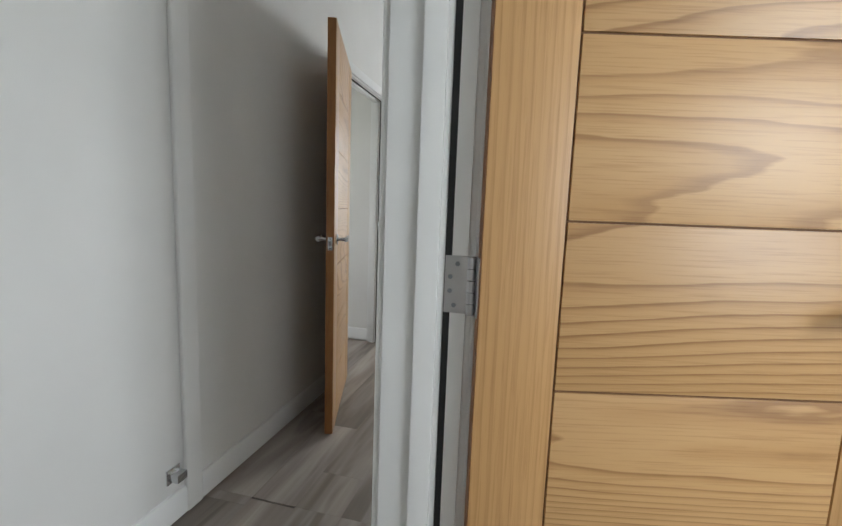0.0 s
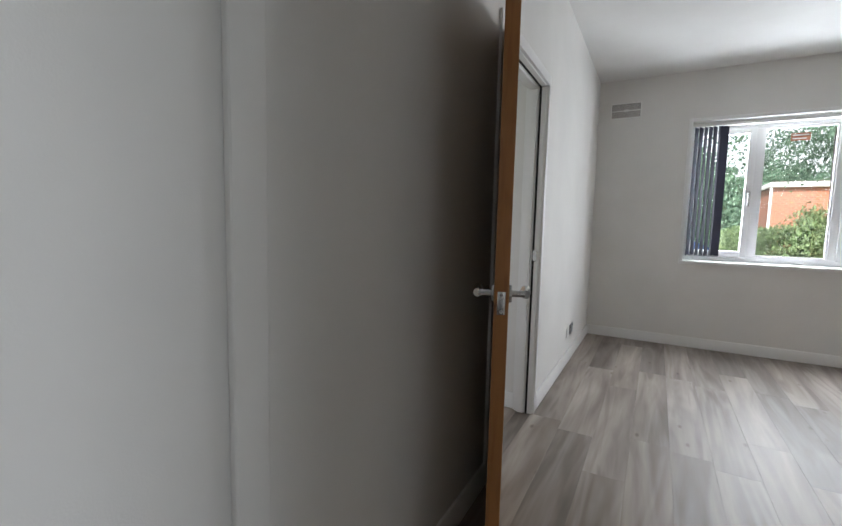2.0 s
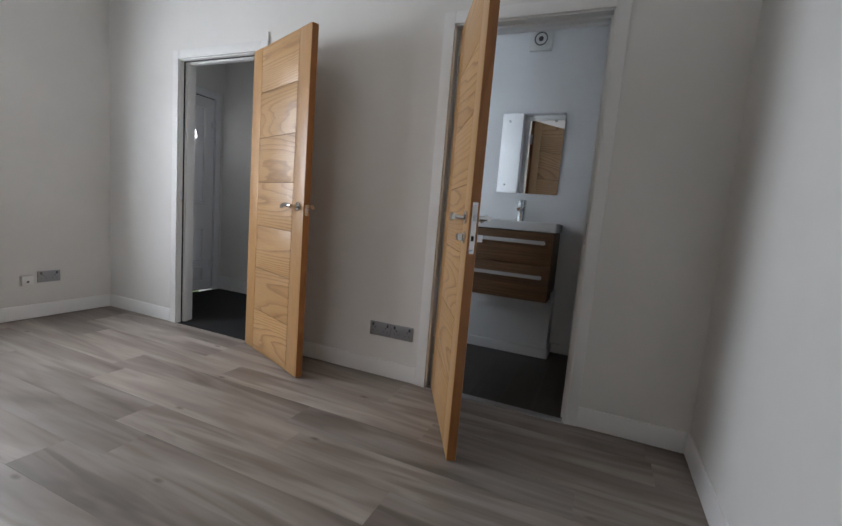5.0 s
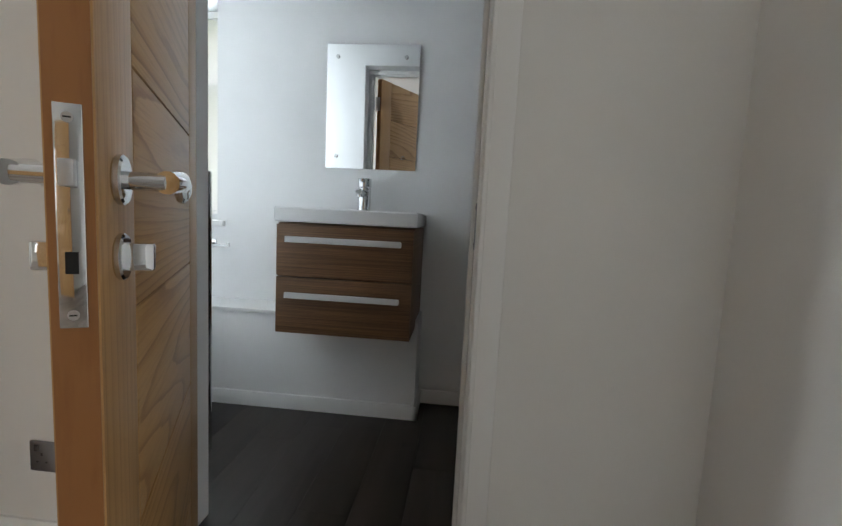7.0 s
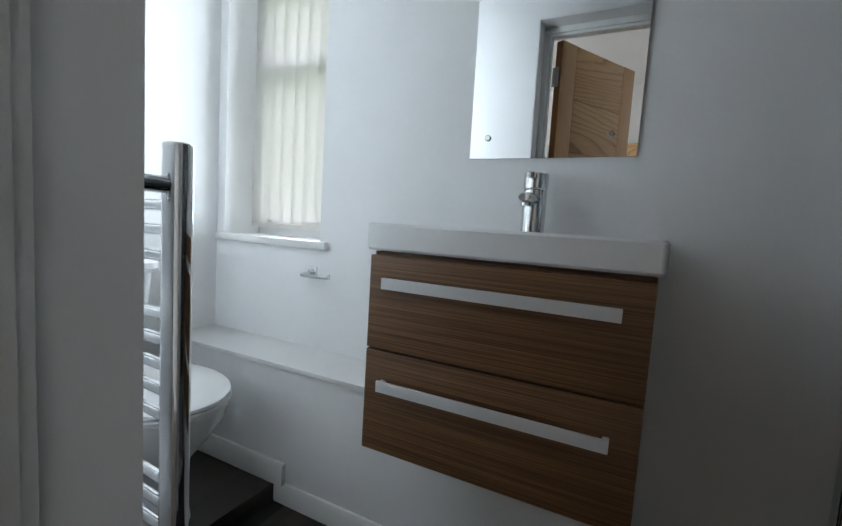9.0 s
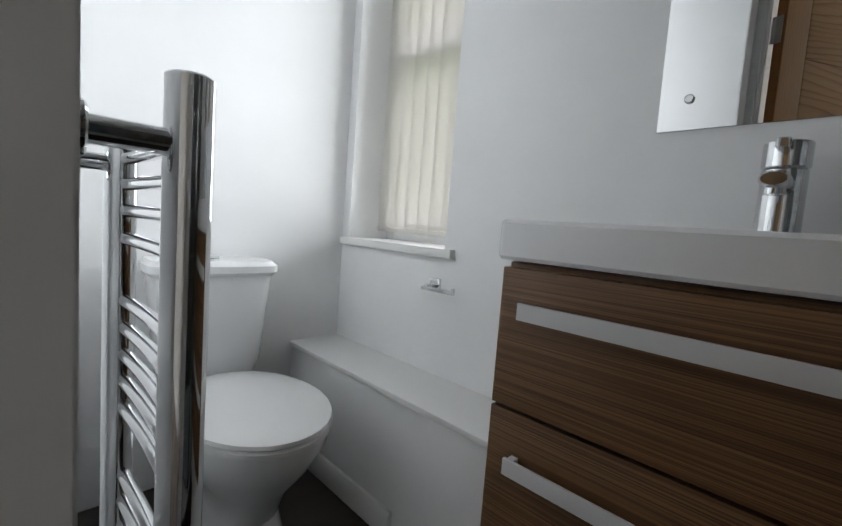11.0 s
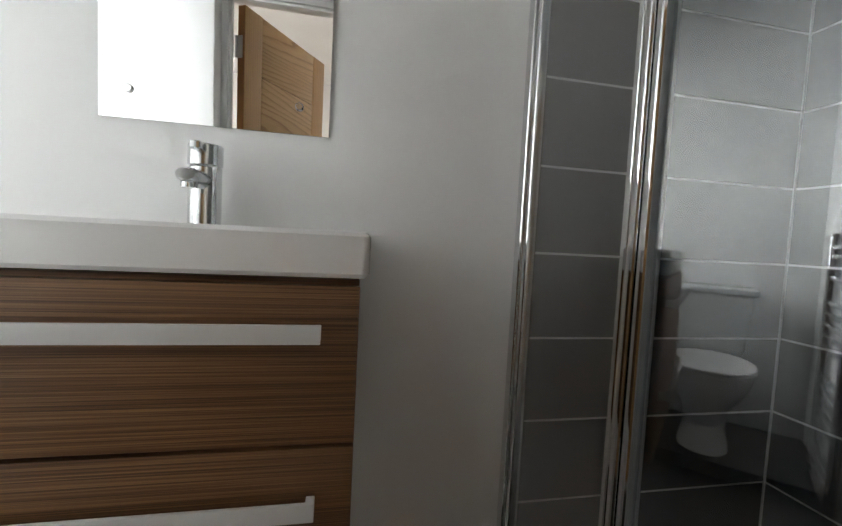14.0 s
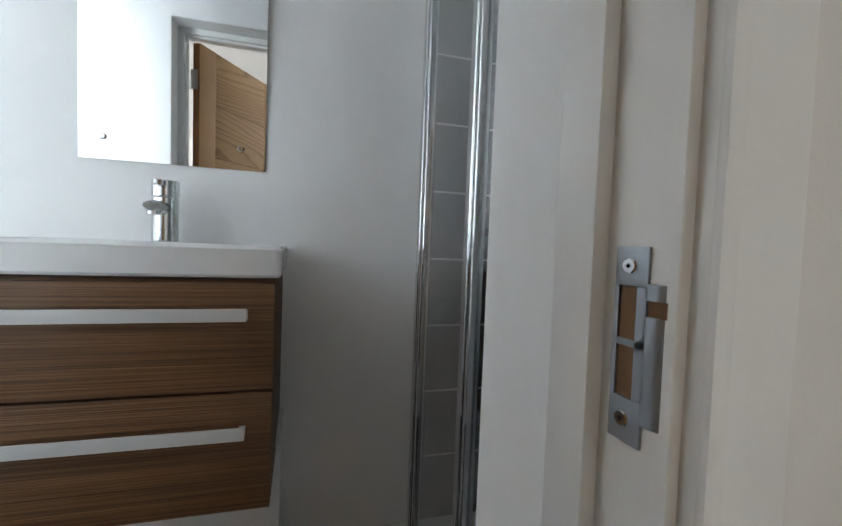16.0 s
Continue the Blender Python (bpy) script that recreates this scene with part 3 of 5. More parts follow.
# hinge plate on the passage frame
b = bmesh.new()
box(b, (1.040, D4[1] - 0.0025, 0.973), (1.088, D4[1] + 0.0005, 1.074), 0.0008)
plate = tagged(new("hinge_plate", mesh_from("hinge_plate", b, SATIN)), "scratched steel hinge plate with screws on the frame", "hinge")
for x, z in ((1.058, 0.987), (1.05, 1.012), (1.05, 1.037), (1.062, 1.06)):
    b = bmesh.new()
    cyl(b, (x, D4[1] - 0.0024, z), (x, D4[1] - 0.0036, z), 0.0042, None, 12)
    part("screw", b, STRIKE, plate)
for k in range(5):
    b = bmesh.new()
    cyl(b, (1.087, -0.984, 0.973 + k * 0.0203), (1.087, -0.984, 0.9925 + k * 0.0203), 0.0072, None, 16, 0.0008)
    part("knuckle", b, SATIN, plate)

# strike plate in the bathroom frame
b = bmesh.new()
y = D2[0]
box(b, (XR + 0.002, y, 0.900), (XR + 0.026, y + 0.0022, 0.929), 0.0007)
box(b, (XR + 0.002, y, 0.9625), (XR + 0.026, y + 0.0022, 0.967))
box(b, (XR + 0.002, y, 1.0015), (XR + 0.026, y + 0.0022, 1.027), 0.0007)
box(b, (XR + 0.002, y, 0.929), (XR + 0.009, y + 0.0022, 1.0015))
box(b, (XR + 0.0225, y, 0.929), (XR + 0.026, y + 0.0022, 1.0015))
strike = tagged(new("strike_plate", mesh_from("strike_plate", b, STRIKE)), "worn grey steel strike plate let into the frame", "strike plate")
strike.scale, strike.location = (1, 1, 0.882), (0.011, 0, 0.138)
b = bmesh.new()
lip = [(XR + 0.003, y + 0.0022), (XR - 0.004, y + 0.0022), (XR - 0.0085, y + 0.0002), (XR - 0.011, y - 0.0035), (XR - 0.0098, y - 0.0042), (XR - 0.0075, y - 0.0015), (XR - 0.004, y + 0.0002), (XR + 0.003, y + 0.0002)]
loft(b, [[(px, py, z) for px, py in lip] for z in (0.916, 0.984)])
loft(b, [[(px, py, z) for px, py in lip] for z in (0.994, 1.004)])
part("lip", b, STRIKE, strike)
b = bmesh.new()
box(b, (XR - 0.0098, y - 0.003, 0.984), (XR + 0.003, y + 0.0006, 0.994))
part("lip_notch", b, BRASS_WEAR, strike, "bare wood showing in the notch")
for z in (0.915, 1.0145):
    b = bmesh.new()
    cyl(b, (XR + 0.015, y + 0.002, z), (XR + 0.015, y + 0.0036, z), 0.0052, None, 16, 0.0008)
    sc = part("screw", b, CHROME, strike)
    b = bmesh.new()
    box(b, (XR + 0.0135, y + 0.0034, z - 0.0006), (XR + 0.0165, y + 0.0039, z + 0.0006))
    box(b, (XR + 0.0144, y + 0.0034, z - 0.0015), (XR + 0.0156, y + 0.0039, z + 0.0015))
    part("screw_slot", b, BLACK, sc)
b = bmesh.new()
box(b, (XR + 0.009, y, 0.929), (XR + 0.0225, y + 0.0008, 0.9625))
box(b, (XR + 0.009, y, 0.967), (XR + 0.0225, y + 0.0008, 1.0015))
part("bolt_hole", b, BRASS_WEAR, strike, "brown bolt hole of bare wood")

# small strikes on the other frames
for x, y, s in ((XR + 0.012, D1[1], -1), (-0.02, D3[1], -1)):
    b = bmesh.new()
    box(b, (x - 0.012, min(y, y + s * 0.003), 0.97), (x + 0.012, max(y, y + s * 0.003), 1.035), 0.001)
    tagged(new("strike_plate", mesh_from("strike_plate", b, CHROME)), "small chrome strike plate on the white frame", "strike plate")


# ---- skirting ----
def skirting(a, c, inward, top=0.1, base=0.005, thick=0.016):
    """A run of skirting from a to c, with its face on the inward side."""
    a, c, n = Vector((*a, 0)), Vector((*c, 0)), Vector((*inward, 0))
    prof = [(0, 0), (thick, 0), (thick, top - 0.012), (thick - 0.007, top), (0, top)]
    b = bmesh.new()
    loft(b, [[p + n * u + Vector((0, 0, base + v)) for u, v in prof] for p in (a, c)])
    return structure("baseboard", b, GLOSS, "white gloss painted skirting board", "skirting")


A = 0.072
skirting((0.0, YN), (XR, YN), (0, -1))
skirting((XR, D1[1] + A), (XR, YN - 0.016), (-1, 0))
skirting((XR, D2[1] + A), (XR, D1[0] - A), (-1, 0))
skirting((XR, YS + 0.016), (XR, D2[0] - A), (-1, 0))
skirting((0.0, D3[1] + A), (0.0, YN - 0.016), (1, 0))
skirting((0.0, -0.42), (0.0, D3[0] - A), (1, 0))
skirting((0.0, -2.2), (0.0, -0.49), (1, 0))
skirting((0.93, YS), (XR, YS), (0, 1))
skirting((0.93, D4[1] + A), (0.93, YS), (-1, 0))
skirting((-1.8, 1.66), (-0.12, 1.66), (0, -1))
skirting((4.55, 2.3), (4.55, YN), (-1, 0), 0.14)

# upright trim on the passage wall
b = bmesh.new()
box(b, (0.0, -0.498, 0.0), (0.02, -0.422, H), 0.008, 3)
structure("trim", b, WALL, "flat white painted upright trim on the wall", "trim")

# chrome stop low on the passage wall
stop = thing("door_stop", "small square chrome door stop fixed low on the wall", "door stop", pose(0.0, -0.545, 0.17))
block("base_plate", (0.0005, -0.03, -0.02), (0.006, 0.03, 0.035), CHROME, stop, 0.002)
block("bar", (0.006, -0.022, -0.008), (0.045, 0.022, 0.022), CHROME, stop, 0.003)

# ---- living room window ----
win = thing("window_1", "white plastic three-light window with deep white reveal", "window", None, "", "structure")
b = bmesh.new()
box(b, (WX0 - 0.022, YN - 0.012, WZ0 - 0.01), (WX0 + 0.012, YN + 0.235, WZ1 + 0.012), 0.002)
box(b, (WX1 - 0.012, YN - 0.012, WZ0 - 0.01), (WX1 + 0.022, YN + 0.235, WZ1 + 0.012), 0.002)
box(b, (WX0 + 0.012, YN - 0.012, WZ1 - 0.022), (WX1 - 0.012, YN + 0.235, WZ1 + 0.012), 0.002)
part("reveal_lining", b, GLOSS, win)
block("window_sill", (WX0 - 0.022, YN - 0.016, WZ0 - 0.034), (WX1 + 0.022, YN + 0.235, WZ0 - 0.002), GLOSS, win, 0.004)
FY0, FY1 = YN + 0.235, YN + 0.305
M1, M2 = 1.425, 2.03
b = bmesh.new()
box(b, (WX0, FY0, WZ0 - 0.004), (WX0 + 0.06, FY1, WZ1), 0.004)
box(b, (WX1 - 0.06, FY0, WZ0 - 0.004), (WX1, FY1, WZ1), 0.004)
box(b, (WX0 + 0.06, FY0, WZ0 - 0.004), (WX1 - 0.06, FY1, WZ0 + 0.056), 0.004)
box(b, (WX0 + 0.06, FY0, WZ1 - 0.075), (WX1 - 0.06, FY1, WZ1), 0.004)
part("window_frame", b, UPVC, win)
for mx in (M1, M2):
    block("mullion", (mx - 0.034, FY0 + 0.001, WZ0 + 0.05), (mx + 0.034, FY1, WZ1 - 0.07), UPVC, win, 0.004)
for x0, x1, hx in ((WX0 + 0.05, M1 - 0.024, 1), (M2 + 0.024, WX1 - 0.05, -1)):
    z0, z1 = WZ0 + 0.046, WZ1 - 0.065
    b = bmesh.new()
    y0, y1 = FY0 - 0.02, FY0 + 0.045
    box(b, (x0, y0, z0), (x0 + 0.058, y1, z1), 0.006)
    box(b, (x1 - 0.058, y0, z0), (x1, y1, z1), 0.006)
    box(b, (x0 + 0.058, y0, z0), (x1 - 0.058, y1, z0 + 0.058), 0.006)
    box(b, (x0 + 0.058, y0, z1 - 0.058), (x1 - 0.058, y1, z1), 0.006)
    sash = part("sash", b, UPVC, win)
    b = bmesh.new()
    hz = (z0 + z1) / 2 - 0.02
    hc = x1 - 0.03 if hx > 0 else x0 + 0.03
    box(b, (hc - 0.014, y0 - 0.012, hz - 0.035), (hc + 0.014, y0, hz + 0.035), 0.004)
    box(b, (hc - 0.009, y0 - 0.034, hz - 0.012), (hc + 0.009, y0 - 0.012, hz + 0.012), 0.004)
    box(b, (hc - 0.009, y0 - 0.036, hz - 0.11), (hc + 0.009, y0 - 0.024, hz + 0.012), 0.005)
    part("window_handle", b, CHROME, sash, "silver window handle")
    b = bmesh.new()
    box(b, (x0 + 0.05, y0 - 0.009, z1 - 0.045), (x1 - 0.05, y0, z1 - 0.018), 0.003)
    part("trickle_vent", b, PLASTIC, sash)
    p = block("pane", (x0 + 0.056, FY0 + 0.01, z0 + 0.056), (x1 - 0.056, FY0 + 0.016, z1 - 0.056), GLASS, sash)
    p.visible_shadow = False
p = block("pane", (M1 + 0.033, FY0 + 0.03, WZ0 + 0.055), (M2 - 0.033, FY0 + 0.036, WZ1 - 0.074), GLASS, win)
p.visible_shadow = False
b = bmesh.new()
for x0, x1, z0, z1 in ((M1 + 0.032, M1 + 0.05, WZ0 + 0.05, WZ1 - 0.07), (M2 - 0.05, M2 - 0.032, WZ0 + 0.05, WZ1 - 0.07), (M1 + 0.05, M2 - 0.05, WZ0 + 0.05, WZ0 + 0.072), (M1 + 0.05, M2 - 0.05, WZ1 - 0.092, WZ1 - 0.07)):
    box(b, (x0, FY0 + 0.012, z0), (x1, FY0 + 0.029, z1), 0.003)
part("glazing_bead", b, UPVC, win)

b = bmesh.new()
box(b, (1.66, FY0 + 0.0285, 2.03), (1.80, FY0 + 0.0295, 2.10))
st = part("sticker", b, material("orange_sticker", (0.42, 0.17, 0.1), 0.5)[0], win, "small orange sticker on the glass")
b = bmesh.new()
box(b, (1.67, FY0 + 0.0275, 2.075), (1.79, FY0 + 0.0283, 2.088))
box(b, (1.67, FY0 + 0.0275, 2.045), (1.77, FY0 + 0.0283, 2.056))
part("sticker_print", b, PLASTIC, st)

# dark blind drawn to one side
blind = thing("vertical_blind", "dark navy vertical blind drawn to one side of the window", "blind")
block("headrail", (WX0 + 0.02, YN + 0.055, WZ1 - 0.062), (WX1 - 0.015, YN + 0.095, WZ1 - 0.026), PLASTIC, blind, 0.003)
rnd = random.Random(4)
for i in range(7):
    x = WX0 + 0.05 + i * 0.038
    tilt = radians(70 + rnd.uniform(-6, 6)) if i < 6 else radians(38)
    w = 0.0445
    b = bmesh.new()
    dx, dy = w * math.cos(tilt), w * math.sin(tilt)
    box(b, (-w, -0.0006, WZ0 + 0.05), (w, 0.0006, WZ1 - 0.064))
    box(b, (-w, -0.002, WZ0 + 0.05), (w, 0.002, WZ0 + 0.085))
    s = part("slat", b, DARK_SLAT, blind)
    s.matrix_basis = pose(x, YN + 0.075, 0, 0, 0, math.degrees(tilt))
b = bmesh.new()
tube(b, [(WX0 + 0.03 + 0.03 * i, YN + 0.035 + 0.01 * (i % 2), WZ0 + 0.062 - 0.006 * (i % 2)) for i in range(11)], 0.0016, 6)
part("bead_chain", b, PLASTIC, blind)

# ---- wall fittings ----
vent = thing("wall_vent", "white plastic sliding wall vent with grey slots near the ceiling", "vent")
vx0, vx1, vz0, vz1 = 0.115, 0.405, 2.308, 2.472
vm = (vz0 + vz1) / 2
b = bmesh.new()
box(b, (vx0, YN - 0.012, vz0), (vx1, YN - 0.001, vz0 + 0.014), 0.002)
box(b, (vx0, YN - 0.012, vz1 - 0.012), (vx1, YN - 0.001, vz1), 0.002)
box(b, (vx0, YN - 0.012, vz0 + 0.014), (vx0 + 0.012, YN - 0.001, vz1 - 0.012), 0.002)
box(b, (vx1 - 0.012, YN - 0.012, vz0 + 0.014), (vx1, YN - 0.001, vz1 - 0.012), 0.002)
box(b, (vx0 + 0.012, YN - 0.011, vm - 0.005), (vx1 - 0.012, YN - 0.001, vm + 0.005), 0.001)
frame_part = part("vent_frame", b, PLASTIC, vent)
block("slide_knob", ((vx0 + vx1) / 2 - 0.022, YN - 0.02, vm - 0.012), ((vx0 + vx1) / 2 + 0.022, YN - 0.0112, vm + 0.012), PLASTIC, frame_part, 0.003)
VENT_GREY = paint("vent_grey_plastic", (0.56, 0.54, 0.52), 0.6, 0.0, 0.02)
# the shade between the slats is put into this backing's dark grey
block("backing", (vx0 + 0.01, YN - 0.0025, vz0 + 0.012), (vx1 - 0.01, YN - 0.0005, vz1 - 0.01), material("vent_slot_shade", (0.2, 0.19, 0.18), 0.7)[0], vent, 0.0, "dark grey backing painted as the shade in the vent slots")
for i in range(25):
    x = vx0 + 0.02 + i * (vx1 - vx0 - 0.04) / 24
    block("slat", (x - 0.0036, YN - 0.0085, vz0 + 0.012), (x + 0.0036, YN - 0.003, vz1 - 0.01), VENT_GREY, vent)


def socket(name, m, label, gangs=2, mat=PLATE):
    """Faceplate in its own x-z plane, facing -y."""
    root = thing(name, label, "socket", m)
    w = 0.146 if gangs == 2 else 0.086
    block("faceplate", (-w / 2, -0.008, -0.043), (w / 2, -0.0005, 0.043), mat, root, 0.003)
    for g in range(gangs):
        cx = (g - (gangs - 1) / 2) * 0.072
        b = bmesh.new()
        box(b, (cx - 0.003, -0.0086, 0.003), (cx + 0.003, -0.0078, 0.011))
        box(b, (cx - 0.0165, -0.0086, -0.017), (cx - 0.0105, -0.0078, -0.013))
        box(b, (cx + 0.0105, -0.0086, -0.017), (cx + 0.0165, -0.0078, -0.013))
        part("pin_holes", b, GREY_PLASTIC, root)
        block("switch", (cx + (0.008 if g else -0.02), -0.0115, 0.016), (cx + (0.02 if g else -0.008), -0.0078, 0.034), GREY_PLASTIC if mat is PLATE else PLASTIC, root, 0.001)
    return root


socket("wall_socket", pose(2.97, YN, 0.312), "brushed steel double socket low on the window wall", 2)
tp = thing("phone_socket", "small white plastic telephone socket on the wall", "socket", pose(2.832, YN, 0.292))
block("box", (-0.034, -0.024, -0.034), (0.034, -0.0005, 0.034), PLASTIC, tp, 0.004)
block("jack", (-0.008, -0.0248, -0.014), (0.008, -0.0236, -0.002), GREY_PLASTIC, tp)
for y in (1.317, 1.168):
    socket("wall_socket", pose(XR, y, 0.297, 0, 0, -90), "brushed steel double socket beside the bathroom door", 2)
socket("wall_socket", pose(0, 2.95, 0.275, 0, 0, 90), "brushed steel double socket low on the wall", 2)
socket("wall_socket", pose(0, 2.78, 0.275, 0, 0, 90), "white plastic single socket low on the wall", 1, PLASTIC)

# small hook above the first door
b = bmesh.new()
box(b, (XR - 0.012, 2.30, 2.072), (XR - 0.003, 2.316, 2.125), 0.003)
tagged(new("wall_clip", mesh_from("wall_clip", b, GLOSS)), "small white painted clip above the door frame", "clip")

# smoke alarm on the ceiling
alarm = thing("smoke_alarm", "round white smoke alarm on the ceiling", "smoke alarm")
b = bmesh.new()
cyl(b, (2.0, 0.86, H), (2.0, 0.86, H - 0.018), 0.062, 0.06, 32, 0.003)
part("base", b, PLASTIC, alarm)
b = bmesh.new()
cyl(b, (2.0, 0.86, H - 0.018), (2.0, 0.86, H - 0.04), 0.05, 0.042, 32, 0.004)
part("cover", b, PLASTIC, alarm)

# ---- entrance hall ----
fd = thing("front_door", "white plastic panelled front door with fan-shaped glass", "door", pose(0.08, 0, 0))
b = bmesh.new()
box(b, (3.60, YN + 0.01, 0.0), (3.66, YN + 0.08, 2.1), 0.004)
box(b, (4.39, YN + 0.01, 0.0), (4.45, YN + 0.08, 2.1), 0.004)
box(b, (3.66, YN + 0.01, 2.03), (4.39, YN + 0.08, 2.1), 0.004)
part("door_frame", b, UPVC, fd)
block("leaf", (3.668, YN + 0.03, 0.02), (4.382, YN + 0.075, 2.022), UPVC, fd, 0.004)
# black sheet that paints the shade in the gap round the leaf
block("gap_shade", (3.655, YN + 0.045, 0.01), (4.395, YN + 0.07, 2.035), BLACK, fd)
for x0, x1, z0, z1 in ((3.77, 4.28, 0.1, 0.28), (3.77, 4.28, 0.31, 0.70), (3.77, 4.28, 0.93, 1.93)):
    b = bmesh.new()
    box(b, (x0, YN + 0.008, z0), (x1, YN + 0.03, z0 + 0.03), 0.008)
    box(b, (x0, YN + 0.008, z1 - 0.03), (x1, YN + 0.03, z1), 0.006)
    box(b, (x0, YN + 0.008, z0 + 0.03), (x0 + 0.03, YN + 0.03, z1 - 0.03), 0.006)
    box(b, (x1 - 0.03, YN + 0.008, z0 + 0.03), (x1, YN + 0.03, z1 - 0.03), 0.006)
    part("panel_moulding", b, UPVC, fd)
b = bmesh.new()
fan = [(4.025 + 0.145 * math.cos(radians(a)), 1.6 + 0.145 * math.sin(radians(a))) for a in range(0, 181, 12)]
loft(b, [[(x, yy, z) for x, z in fan] for yy in (YN + 0.022, YN + 0.0305)])
# emission stands in for daylight through the pane and brightens the hall
GLOW_GLASS, gn, gl, gb = material("glowing_frosted_glass", (0.9, 0.93, 0.95), 0.4)
gb.inputs["Emission Color"].default_value = (0.92, 0.96, 1.0, 1)
gb.inputs["Emission Strength"].default_value = 3.5
part("fan_light", b, GLOW_GLASS, fd, "fan-shaped frosted glass with a glow of its own for daylight")
for z in (0.24, 1.71):
    b = bmesh.new()
    cyl(b, (4.386, YN - 0.002, z), (4.386, YN - 0.002, z + 0.1), 0.013, None, 12)
    box(b, (4.345, YN + 0.012, z + 0.02), (4.386, YN + 0.0295, z + 0.08), 0.003)
    part("hinge", b, UPVC, fd)
b = bmesh.new()
box(b, (3.9, YN + 0.02, 0.775), (4.15, YN + 0.032, 0.865), 0.004)
box(b, (3.92, YN + 0.014, 0.795), (4.13, YN + 0.021, 0.845), 0.003)
part("letter_plate", b, SATIN, fd, "dull metal letter plate")
b = bmesh.new()
box(b, (3.685, YN + 0.02, 0.95), (3.715, YN + 0.032, 1.17), 0.004)
tube(b, [(3.70, YN + 0.02, 1.09), (3.70, YN - 0.03, 1.09), (3.74, YN - 0.032, 1.09), (3.81, YN - 0.03, 1.088)], 0.009, 10)
part("door_handle", b, CHROME, fd, "chrome door handle")

# ---- bathroom ----
LZ, LX = 0.51, 4.417
b = bmesh.new()
box(b, (LX, 0.425, ZB), (XB, 2.184, LZ - 0.018))
structure("wall_boxing", b, WALL_BATH, "white painted low boxing along the bathroom wall", "boxing")
b = bmesh.new()
box(b, (LX - 0.012, 0.425, LZ - 0.018), (XB, 2.184, LZ), 0.003)
structure("trim_ledge", b, GLOSS, "white gloss ledge on top of the boxing", "ledge")
skirting((LX, 0.409), (LX, 1.556), (-1, 0), 0.072, ZB)
skirting((LX - 0.016, 0.425), (XB, 0.425), (0, -1), 0.072, ZB)
skirting((XB, 0.0), (XB, 0.409), (-1, 0), 0.072, ZB)
skirting((LX - 0.004, 1.515), (LX - 0.004, 2.184), (-1, 0), 0.08, 0.0716, 0.018)
b = bmesh.new()
box(b, (XRB + 0.003, 1.56, ZB), (LX - 0.0005, 2.184, 0.071), 0.003)
structure("floor_plinth", b, VINYL, "raised floor in dark vinyl under the toilet", "plinth")

# bathroom window
bw = thing("window_2", "white plastic bathroom window in a deep reveal", "window", None, "", "structure")
block("window_sill", (XB - 0.025, BY0 - 0.045, BZ0 - 0.03), (XB + 0.2, BY1 + 0.03, BZ0), GLOSS, bw, 0.004)
b = bmesh.new()
fx0, fx1 = XB + 0.2, XB + 0.265
box(b, (fx0, BY0, BZ0 - 0.03), (fx1, BY0 + 0.055, BZ1), 0.004)
box(b, (fx0, BY1 - 0.055, BZ0 - 0.03), (fx1, BY1, BZ1), 0.004)
box(b, (fx0, BY0 + 0.055, BZ0 - 0.03), (fx1, BY1 - 0.055, BZ0 + 0.04), 0.004)
box(b, (fx0, BY0 + 0.055, BZ1 - 0.06), (fx1, BY1 - 0.055, BZ1), 0.004)
box(b, (fx0, BY0 + 0.055, 1.66), (fx1, BY1 - 0.055, 1.72), 0.004)
part("window_frame", b, UPVC, bw)
p = block("pane", (fx0 + 0.03, BY0 + 0.05, BZ0 + 0.035), (fx0 + 0.034, BY1 - 0.05, BZ1 - 0.05), GLASS, bw)
p.visible_shadow = False
bb = thing("vertical_blind", "cream fabric vertical blind hanging closed in the bathroom window", "blind")
block("headrail", (XB + 0.135, BY0 + 0.01, BZ1 - 0.04), (XB + 0.175, BY1 - 0.01, BZ1 - 0.004), PLASTIC, bb, 0.003)
for i in range(8):
    yy = BY0 + 0.045 + i * 0.070
    b = bmesh.new()
    box(b, (-0.0445, -0.0006, BZ0 + 0.035), (0.0445, 0.0006, BZ1 - 0.042))
    box(b, (-0.043, -0.002, BZ0 + 0.035), (0.043, 0.002, BZ0 + 0.07))
    s = part("slat", b, PALE_SLAT, bb)
    s.matrix_basis = pose(XB + 0.155, yy, 0, 0, 0, 105 + rnd.uniform(-7, 7))
b = bmesh.new()
tube(b, [(XB + 0.12 + 0.008 * (i % 2), BY0 + 0.02 + i * 0.03, BZ0 + 0.055 - 0.005 * (i % 2)) for i in range(18)], 0.0016, 6)
part("bead_chain", b, PLASTIC, bb)

